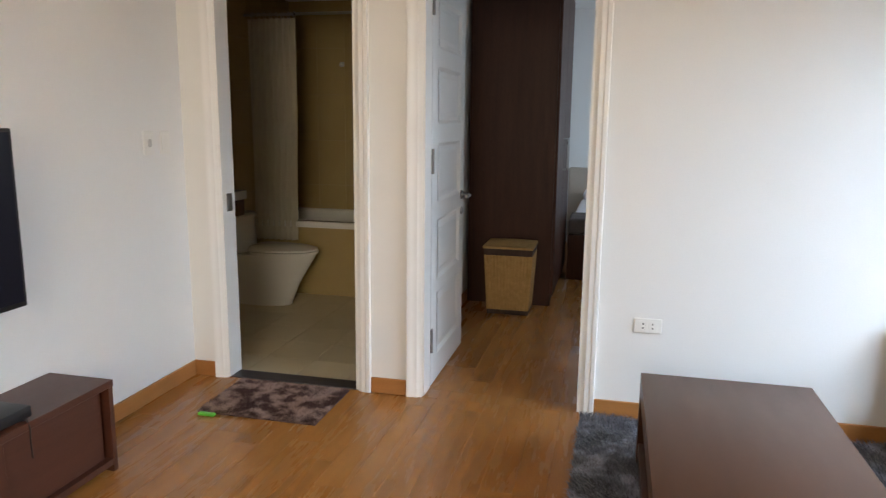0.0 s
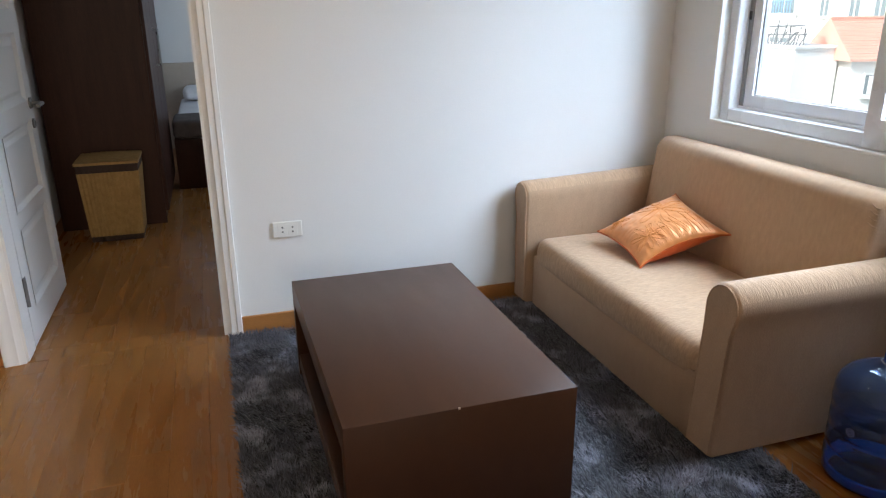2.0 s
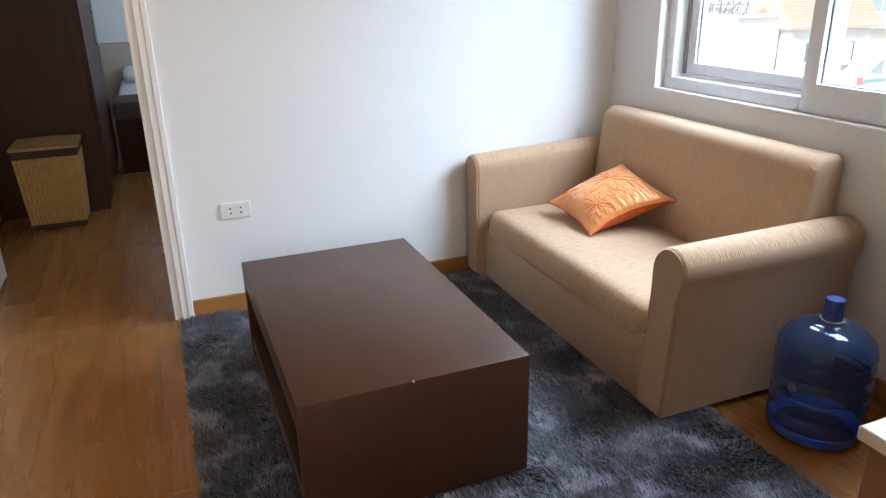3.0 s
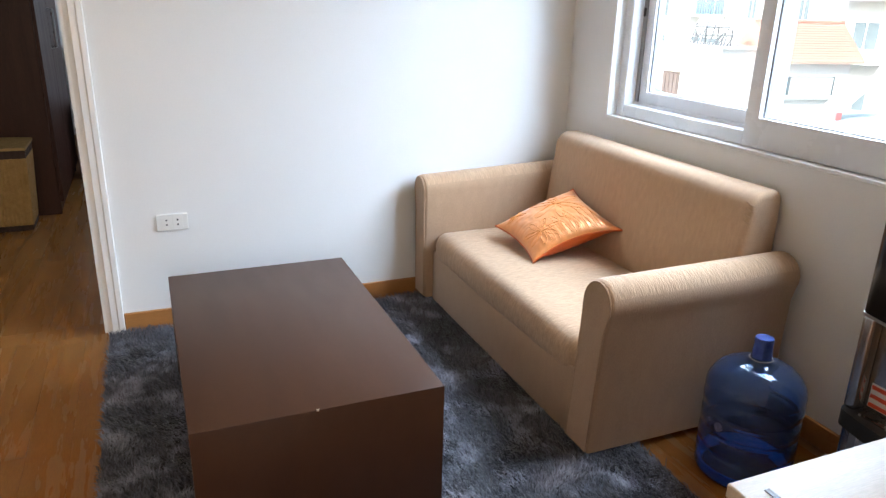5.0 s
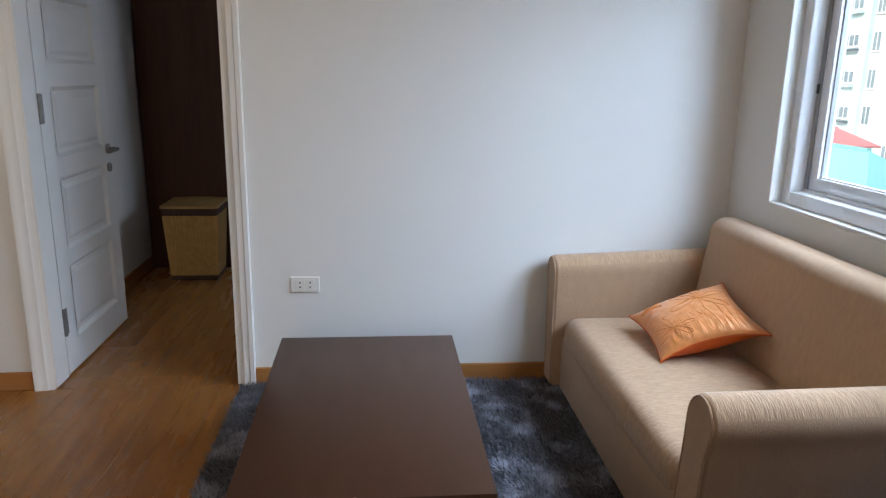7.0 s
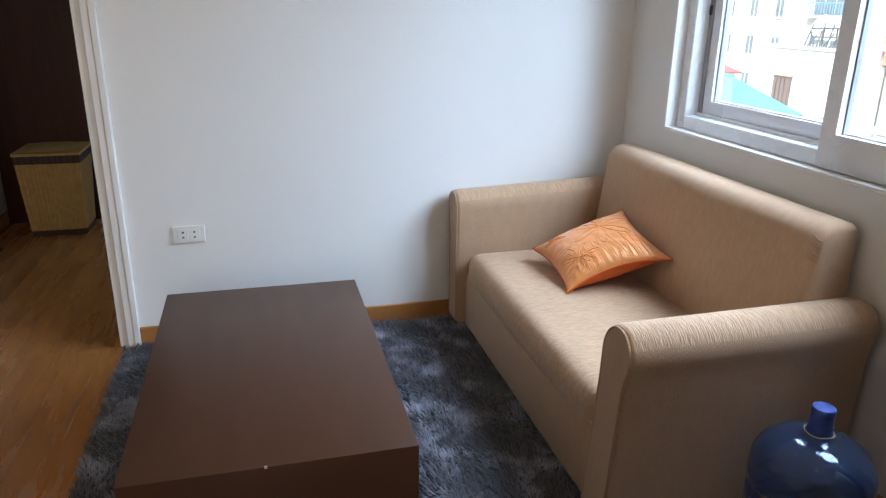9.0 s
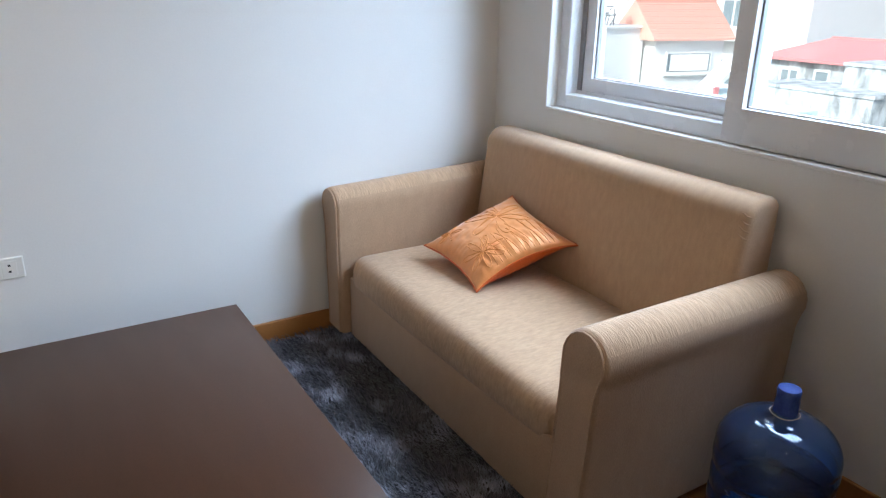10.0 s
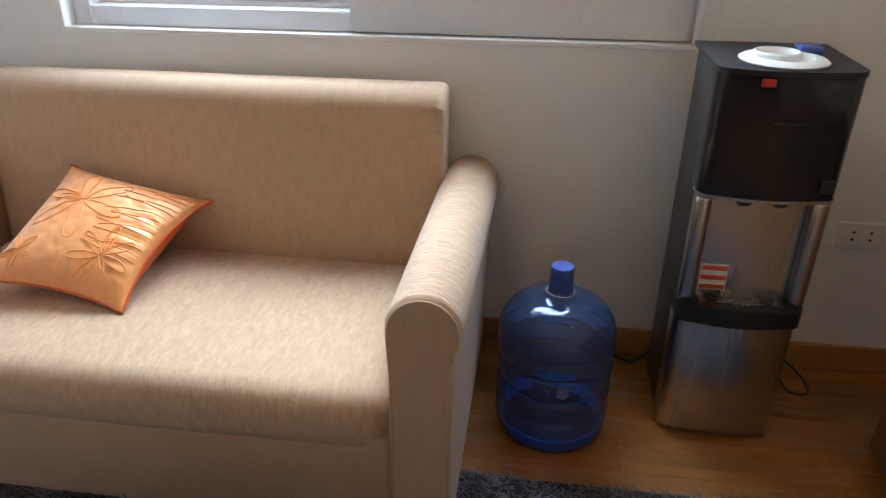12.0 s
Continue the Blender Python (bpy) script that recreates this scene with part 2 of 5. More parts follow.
BLACK = surf("black_plastic", (0.010, 0.010, 0.011), (0.015, 0.015, 0.016), 10, 0.42, 0.1, 200)
SCREEN = surf("television_screen", (0.006, 0.006, 0.012), (0.009, 0.009, 0.016), 2, 0.30, rough_var=0.05, spec=0.15)
WICKER = surf("pale_wicker", (0.46, 0.285, 0.10), (0.33, 0.19, 0.06), 30, 0.55, 0.3, 160, fine=0.12)
WICKERDARK = surf("dark_wicker", (0.05, 0.024, 0.015), (0.032, 0.015, 0.010), 30, 0.55, 0.3, 160)
TILE = surf("cream_floor_tile", (0.66, 0.58, 0.40), (0.61, 0.53, 0.36), 2, 0.35, 0.02, 60, random=0.03)
WALLTILE = surf("beige_wall_tile", (0.42, 0.315, 0.135), (0.37, 0.27, 0.11), 2, 0.35, 0.03, 60, random=0.04)
GROUT = surf("grout", (0.36, 0.30, 0.20), (0.31, 0.26, 0.17), 10, 0.9)
CERAMIC = surf("white_ceramic", (0.74, 0.72, 0.66), (0.71, 0.69, 0.63), 3, 0.12, rough_var=0.03)
CURTAIN = surf("pale_curtain", (0.62, 0.56, 0.44), (0.55, 0.49, 0.38), 8, 0.85, 0.2, 200, (1, 1, 0.3))
STONE = surf("dark_stone_sill", (0.035, 0.03, 0.03), (0.06, 0.05, 0.048), 20, 0.35)
LINEN = surf("white_linen", (0.75, 0.75, 0.76), (0.69, 0.69, 0.71), 6, 0.9, 0.3, 60)
THROW = surf("grey_brown_throw", (0.13, 0.11, 0.10), (0.09, 0.075, 0.07), 12, 0.95, 0.5, 150)
UPHOLST = surf("beige_headboard_cloth", (0.52, 0.44, 0.36), (0.47, 0.40, 0.32), 9, 0.9, 0.3, 200)
PALEWOOD = surf("pale_wood_top", (0.66, 0.55, 0.42), (0.54, 0.43, 0.31), 5, 0.4, 0.08, 120, (0.5, 5, 1), fine=0.07)
DESKWOOD = surf("brown_desk_side", (0.27, 0.125, 0.048), (0.20, 0.088, 0.033), 5, 0.4, 0.06, 120, (1, 1, 3), fine=0.07)
REDPLASTIC = surf("red_plastic", (0.55, 0.03, 0.02), (0.48, 0.025, 0.018), 8, 0.35)
REDPAPER = surf("red_print", (0.62, 0.08, 0.04), (0.56, 0.07, 0.035), 8, 0.6)
PAPER = surf("white_print", (0.78, 0.77, 0.74), (0.74, 0.73, 0.70), 8, 0.6)
GREEN = surf("green_plastic", (0.14, 0.55, 0.05), (0.11, 0.47, 0.04), 8, 0.4)
BLUECAP = surf("blue_foil_cap", (0.12, 0.22, 0.66), (0.035, 0.06, 0.32), 25, 0.20, 0.6, 90, coat=0.6, metal=0.35)
BLUEPET = surf("blue_bottle_plastic", (0.32, 0.51, 0.92), (0.30, 0.48, 0.90), 3, 0.03, 0, 40, transmission=0.95, ior=1.5, rough_var=0.03)
BLUEBASE = surf("dense_blue_plastic", (0.06, 0.40, 0.95), (0.05, 0.34, 0.90), 3, 0.12, 0, 40, transmission=0.3, ior=1.4, rough_var=0.03)
MARKPRINT = surf("faint_bottle_print", (0.17, 0.22, 0.40), (0.14, 0.18, 0.34), 9, 0.5)
LAMPFACE = glow("warm_downlight_face", (1.0, 0.74, 0.42), 75.0)

# ---------------------------------------------------------------- large structure
XL, YB, CZ = -4.245, -6.05, 2.62          # left wall, back wall, ceiling
WT = 0.11                                  # thickness of inner walls
BATH, BED = (-4.04, -3.29, 2.09), (-2.95, -2.16, 2.09)   # door openings: x0, x1, height
WIN = (-1.95, -0.334, 0.886, 2.12)         # window opening in the outer wall: y0, y1, z0, z1
XB, YF, BXL = -3.14, 5.05, -4.92           # bedroom's left wall, bedroom's far wall, bathroom's left wall

bm = bmesh.new()
bm_box(bm, XL - 0.0, BATH[0], 0, WT, 0, CZ)
bm_box(bm, BATH[0], BATH[1], 0, WT, BATH[2], CZ)
bm_box(bm, BATH[1], BED[0], 0, WT, 0, CZ)
bm_box(bm, BED[0], BED[1], 0, WT, BED[2], CZ)
bm_box(bm, BED[1], 0.0, 0, WT, 0, CZ)
structure("wall_north", bm, WALL, "white painted wall with two door openings", "wall")

bm = bmesh.new()
y0, y1, z0, z1 = WIN
bm_box(bm, 0, 0.2, YB, y0, 0, CZ)
bm_box(bm, 0, 0.2, y0, y1, 0, z0)
bm_box(bm, 0, 0.2, y0, y1, z1, CZ)
bm_box(bm, 0, 0.2, y1, WT, 0, CZ)
structure("wall_east", bm, WALL, "white painted outer wall below and beside the window", "wall")

bm = bmesh.new()
bm_box(bm, XL - 0.15, XL, -1.02, WT, 0, CZ)
bm_box(bm, XL - 0.15, XL + 0.02, YB, -1.02, 0, CZ)
structure("wall_west", bm, WALL, "white painted wall with a shallow step", "wall")

# unseen back wall; its window-sized opening is added behind the fill lamp
bm = bmesh.new()
bm_box(bm, XL - 0.15, -3.1, YB - 0.15, YB, 0, CZ)
bm_box(bm, -3.1, -1.3, YB - 0.15, YB, 0, 0.85)
bm_box(bm, -3.1, -1.3, YB - 0.15, YB, 2.15, CZ)
bm_box(bm, -1.3, 0.2, YB - 0.15, YB, 0, CZ)
structure("wall_south", bm, WALL, "white painted wall behind the dining side", "wall")

structure("ceiling", box(XL - 0.15, 0.2, YB - 0.15, WT, CZ, CZ + 0.12), CEIL, "white painted ceiling of the living room", "ceiling")

# bedroom shell, with its own window opening towards the street
bm = bmesh.new()
bm_box(bm, XB - 0.1, XB, WT, YF, 0, CZ)
bm_box(bm, XB - 0.1, 0.2, YF, YF + 0.15, 0, CZ)
bm_box(bm, 0, 0.2, WT, 2.4, 0, CZ)
bm_box(bm, 0, 0.2, 4.0, YF, 0, CZ)
bm_box(bm, 0, 0.2, 2.4, 4.0, 0, 0.88)
bm_box(bm, 0, 0.2, 2.4, 4.0, 2.12, CZ)
structure("wall_bedroom", bm, WALL, "white painted bedroom walls", "wall")
structure("ceiling_bedroom", box(XB - 0.1, 0.2, WT, YF + 0.15, CZ, CZ + 0.12), CEIL, "white painted bedroom ceiling", "ceiling")

# bathroom shell
BXR, BYF = XB - 0.1, 2.72
bm = bmesh.new()
bm_box(bm, BXL - 0.1, BXL, WT, BYF, 0, CZ)
bm_box(bm, BXL - 0.1, BXR, BYF, BYF + 0.1, 0, CZ)
bm_box(bm, BXL - 0.1, XL - 0.15, WT - 0.1, WT, 0, CZ)
structure("wall_bathroom", bm, GROUT, "grouted bathroom walls behind beige tiles", "wall")
structure("ceiling_bathroom", box(BXL - 0.1, BXR, WT, BYF + 0.1, 2.4, 2.5), CEIL, "white bathroom ceiling", "ceiling")

# floors
floor = structure("floor", box(XL - 0.15, 0.2, YB - 0.15, WT, -0.12, -0.010), GAP, "warm brown laminate plank floor", "floor")
floor_bed = structure("floor_bedroom", box(XB - 0.1, 0.2, WT, YF + 0.15, -0.12, -0.010), GAP, "warm brown laminate bedroom floor", "floor")
floor_bath = structure("floor_bathroom", box(BXL - 0.1, BXR, WT, BYF + 0.1, -0.12, -0.022), GROUT, "cream tiled bathroom floor", "floor")
structure("door_sill", box(BATH[0], BATH[1], 0.0, WT, -0.02, 0.006, 0.002), STONE, "dark stone bathroom door sill", "sill")

# skirting boards
def skirting(name, x0, x1, y0, y1):
    bm = box(x0, x1, y0, y1, 0.001, 0.083, 0.003, 1)
    return structure(name, bm, SKIRT, "golden brown wooden skirting board", "baseboard")


skirting("baseboard_north_1", XL + 0.002, -4.112, -0.014, -0.001)
skirting("baseboard_north_2", -3.220, -3.032, -0.014, -0.001)
skirting("baseboard_north_3", -2.092, -0.002, -0.014, -0.001)
skirting("baseboard_east", -0.014, -0.001, YB + 0.002, -0.016)
skirting("baseboard_west", XL + 0.001, XL + 0.014, -1.015, -0.016)
skirting("baseboard_bedroom", XB + 0.001, XB + 0.014, 0.95, YF - 0.01)


def casing(name, x0, x1, h, wl, wr, label):
    """A moulded door surround: stepped casing on the room side, jambs and head in the opening."""
    t = thing(name, ((x0 + x1) / 2, 0, 0), label, "door frame", "", "structure")
    def profile(a, b):
        # cross-section from the opening edge a outwards to b, with two steps
        d = b - a
        return [(a, 0.0), (a, -0.010), (a + d * 0.22, -0.013), (a + d * 0.3, -0.018), (a + d * 0.62, -0.018), (a + d * 0.7, -0.022), (a + d * 0.96, -0.022), (b, -0.017), (b, 0.0)]
    bm = bm_extrude(bmesh.new(), profile(x0, x0 - wl), "z", 0.0, h + wl * 0.9)
    part("casing", bm, TRIM, t)
    bm = bm_extrude(bmesh.new(), profile(x1, x1 + wr), "z", 0.0, h + wr * 0.9)
    part("casing", bm, TRIM, t)
    bm = bm_extrude(bmesh.new(), [(-0.022, h), (0, h), (0, h + wl), (-0.022, h + wl)], "x", x0 + 0.0005, x1 - 0.0005)
    part("head_casing", bm, TRIM, t)
    part("jamb", box(x0 - 0.001, x0 + 0.012, -0.008, WT + 0.004, 0.007, h), TRIM, t)
    part("jamb", box(x1 - 0.012, x1 + 0.001, -0.008, WT + 0.004, 0.007, h), TRIM, t)
    part("head_jamb", box(x0 + 0.012, x1 - 0.012, -0.008, WT + 0.004, h - 0.012, h + 0.001), TRIM, t)
    return t


bath_frame = casing("door_frame_1", BATH[0], BATH[1], BATH[2], 0.072, 0.068, "white moulded wooden frame of the bathroom doorway")
part("strike_plate", box(BATH[0] + 0.012, BATH[0] + 0.015, 0.03, 0.085, 0.905, 1.0, 0.001), CHROME, bath_frame, "dark steel strike plate")
bed_frame = casing("door_frame_2", BED[0], BED[1], BED[2], 0.080, 0.067, "white moulded wooden frame of the bedroom doorway")


# ---------------------------------------------------------------- window
def window_unit():
    y0, y1, z0, z1 = WIN
    t = thing("window_1", (0.1, (y0 + y1) / 2, z0), "white plastic sliding window with two sashes", "window", "", "structure")
    # outer frame set back in the opening
    fx0, fx1, fw = 0.045, 0.155, 0.052
    bm = bmesh.new()
    bm_box(bm, fx0, fx1, y0, y0 + fw, z0, z1, 0.003, 1)
    bm_box(bm, fx0, fx1, y1 - fw, y1, z0, z1, 0.003, 1)
    bm_box(bm, fx0, fx1, y0 + fw, y1 - fw, z0, z0 + fw, 0.003, 1)
    bm_box(bm, fx0, fx1, y0 + fw, y1 - fw, z1 - fw, z1, 0.003, 1)
    part("window_frame", bm, PVC, t)
    part("track", box(fx0 + 0.05, fx0 + 0.055, y0 + fw, y1 - fw, z0 + fw, z0 + fw + 0.012), PVC, t)
    # thin white bead round the opening on the wall face
    bm = bmesh.new()
    bm_box(bm, -0.006, 0.012, y0 - 0.004, y1 + 0.004, z0 - 0.010, z0 + 0.003, 0.002, 1)
    bm_box(bm, -0.006, 0.012, y0 - 0.010, y0 + 0.003, z0 + 0.003, z1, 0.002, 1)
    bm_box(bm, -0.006, 0.012, y1 - 0.003, y1 + 0.010, z0 + 0.003, z1, 0.002, 1)
    part("bead", bm, TRIM, t)

    def sash(xa, xb, ya, yb, wr, w, wl, drop=0.0):
        bm = bmesh.new()
        za, zb = z0 + fw + 0.004 - drop, z1 - fw - 0.004
        bm_extrude(bm, [(ya, za), (yb, za), (yb, zb), (ya, zb)], "x", xa, xb)
        bmesh.ops.bevel(bm, geom=bm.edges[:], offset=0.004, segments=2, profile=0.5, affect="EDGES")
        hole = [(ya + wr, za + w + drop), (yb - wl, za + w + drop), (yb - wl, zb - w), (ya + wr, zb - w)]
        fronts = [f for f in bm.faces if abs(f.normal.x) > 0.99]
        loops = []
        for f in fronts:
            x = f.verts[0].co.x
            inner = [bm.verts.new((x, u, v)) for u, v in hole]
            rim = sorted(f.verts, key=lambda q: min(range(4), key=lambda k: (Vector((x, *hole[k])) - q.co).length))
            bm.faces.remove(f)
            for k in range(4):
                bm.faces.new((rim[k], rim[(k + 1) % 4], inner[(k + 1) % 4], inner[k]))
            loops.append(inner)
        for k in range(4):
            bm.faces.new((loops[0][k], loops[0][(k + 1) % 4], loops[1][(k + 1) % 4], loops[1][k]))
        bmesh.ops.recalc_face_normals(bm, faces=bm.faces[:])
        s = part("sash", bm, PVC, t)
        za += drop
        xm = (xa + xb) / 2
        bm = bmesh.new()
        g = 0.006
        bm_box(bm, xm - 0.008, xm + 0.008, ya + wr, ya + wr + g, za + w, zb - w)
        bm_box(bm, xm - 0.008, xm + 0.008, yb - wl - g, yb - wl, za + w, zb - w)
        bm_box(bm, xm - 0.008, xm + 0.008, ya + wr + g, yb - wl - g, zb - w - g, zb - w)
        part("glazing_seal", bm, SEAL, s)
        part("glazing_bead", box(xm - 0.008, xm + 0.008, ya + wr + g, yb - wl - g, za + w, za + w + g), PVC, s)
        p = part("pane", box(xm - 0.003, xm + 0.003, ya + wr + g, yb - wl - g, za + w + g, zb - w - g), GLASS, s)
        p.visible_shadow = False
    # the outer track's sash stands by the corner, the inner one overlaps it at the middle
    sash(0.105, 0.145, -1.155, y1 - fw - 0.02, 0.056, 0.056, 0.050)
    sash(0.034, 0.092, y0 + 0.012, -1.102, 0.094, 0.050, 0.060, fw + 0.001)
    part("seal_strip", box(0.10, 0.15, y1 - fw - 0.020, y1 - fw, z0 + fw, z1 - fw), SEAL, t, "dark grey seal strip")
    part("latch", box(0.092, 0.1, y1 - fw - 0.017, y1 - fw - 0.007, 1.31, 1.345, 0.002), DARKHOLE, t, "small dark latch")


window_unit()


# ---------------------------------------------------------------- bedroom door
def panel_door():
    hx, hy, w, h, th = BED[0] + 0.004, WT + 0.014, 0.764, 2.07, 0.04
    t = thing("door_1", (hx, hy, 0), "white panelled wooden bedroom door standing open", "door", "", "structure")
    xf = hx + 0.008                      # visible face
    xr = xf - th
    rows = [(0.15, 0.50), (0.56, 0.89), (0.97, 1.28), (1.37, 1.66), (1.74, 1.99)]
    ya, yb = hy + 0.12, hy + w - 0.12
    bm = bmesh.new()
    bm_box(bm, xr, xf, hy, ya, 0.012, h)
    bm_box(bm, xr, xf, yb, hy + w, 0.012, h)
    z = 0.012
    for a, b in rows + [(h, h)]:
        bm_box(bm, xr, xf, ya, yb, z, a)
        z = b
    leaf = part("leaf", bm, DOOR, t, "", False)
    for a, b in rows:
        # recessed field with a raised bevelled centre
        m = 0.022
        bm = bmesh.new()
        def ring(x, i):
            return [bm.verts.new((x, ya + i, a + i)), bm.verts.new((x, yb - i, a + i)), bm.verts.new((x, yb - i, b - i)), bm.verts.new((x, ya + i, b - i))]
        rs = [ring(xf + 0.004, -0.006), ring(xf + 0.004, 0.004), ring(xf - 0.010, m), ring(xf - 0.010, m + 0.018), ring(xf - 0.004, m + 0.036)]
        for p, q in zip(rs, rs[1:]):
            for k in range(4):
                bm.faces.new((p[k], p[(k + 1) % 4], q[(k + 1) % 4], q[k]))
        bm.faces.new(rs[-1])
        bm_box(bm, xr + 0.004, xf - 0.014, ya, yb, a, b)
        part("panel", bm, DOOR, leaf, "", False)
    for z in (0.26, 1.19, 1.95):
        bm = box(xf - 0.030, xf + 0.002, hy - 0.009, hy - 0.001, z - 0.06, z + 0.06, 0.001, 1)
        bm_box(bm, xf + 0.001, xf + 0.004, hy, hy + 0.032, z - 0.06, z + 0.06, 0.001, 1)
        bm_lathe(bm, [(0.008, z - 0.062), (0.008, z + 0.062)], xf + 0.006, hy - 0.006, 12)
        part("hinge", bm, DARKSTEEL, t, "brushed steel hinge")
    hyy, hz = hy + w - 0.062, 0.955
    bm = bmesh.new()
    bm_lathe(bm, [(0.026, 0), (0.026, 0.008), (0.022, 0.010)], 0, 0, 24)
    bmesh.ops.rotate(bm, verts=bm.verts[:], cent=(0, 0, 0), matrix=Matrix.Rotation(radians(90), 3, "Y"))
    bmesh.ops.translate(bm, verts=bm.verts[:], vec=(xf, hyy, hz))
    handle = part("door_handle", bm, DARKSTEEL, t, "brushed steel lever handle")
    pts = [(xf + 0.008, hyy, hz), (xf + 0.045, hyy, hz), (xf + 0.055, hyy - 0.006, hz), (xf + 0.058, hyy - 0.02, hz), (xf + 0.058, hyy - 0.12, hz - 0.002)]
    part("lever", bm_tube(bmesh.new(), pts, 0.009, 10), DARKSTEEL, handle)
    bm = bmesh.new()
    bm_lathe(bm, [(0.023, 0), (0.023, 0.008), (0.014, 0.010)], 0, 0, 24)
    bmesh.ops.rotate(bm, verts=bm.verts[:], cent=(0, 0, 0), matrix=Matrix.Rotation(radians(90), 3, "Y"))
    bmesh.ops.translate(bm, verts=bm.verts[:], vec=(xf, hyy, hz - 0.095))
    rose = part("lock_rose", bm, DARKSTEEL, t, "round steel lock rose")
    part("keyhole", box(xf + 0.0102, xf + 0.0115, hyy - 0.004, hyy + 0.004, hz - 0.107, hz - 0.085), DARKHOLE, rose)


panel_door()


# ---------------------------------------------------------------- sofa
def arm_outline(outer, inner, side, top=0.605):
    """Outline (y, z) of a scroll arm; side -1 when its outer side faces the room's near end."""
    w = abs(outer - inner)
    c = (outer + inner) / 2 + side * 0.006
    r = w / 2 + 0.012
    pts = [(outer, 0.03), (outer, 0.44)]
    zc = top - r
    for k in range(0, 13):
        a = radians(-28 + (180 + 36) * k / 12)
        pts.append((c + side * r * math.cos(a), zc + r * math.sin(a)))
    pts += [(inner, 0.42), (inner, 0.03)]
    return pts


def soft_block(x0, x1, y0, y1, z0, z1, bevel, puff, n=14):
    """A cushion: a rounded block whose top and front swell a little."""
    bm = box(x0, x1, y0, y1, z0, z1)
    bmesh.ops.bevel(bm, geom=bm.edges[:], offset=bevel, segments=5, profile=0.5, affect="EDGES")
    long_edges = [e for e in bm.edges if abs(e.verts[0].co.y - e.verts[1].co.y) > (y1 - y0) * 0.5]
    bmesh.ops.subdivide_edges(bm, edges=long_edges, cuts=n, use_grid_fill=True)
    wide = [e for e in bm.edges if abs(e.verts[0].co.x - e.verts[1].co.x) > (x1 - x0) * 0.5]
    bmesh.ops.subdivide_edges(bm, edges=wide, cuts=8, use_grid_fill=True)
    for v in bm.verts:
        u = (v.co.y - y0) / (y1 - y0)
        s = (v.co.x - x0) / (x1 - x0)
        f = max(0.0, math.sin(math.pi * min(1, max(0, u)))) ** 0.5
        g = max(0.0, math.sin(math.pi * min(1, max(0, s)))) ** 0.5
        if v.co.z > (z0 + z1) / 2:
            v.co.z += puff * f * g + 0.0025 * noise.noise(v.co * 7)
        if v.co.x < x0 + bevel:
            v.co.x -= puff * 0.6 * f
    return bm


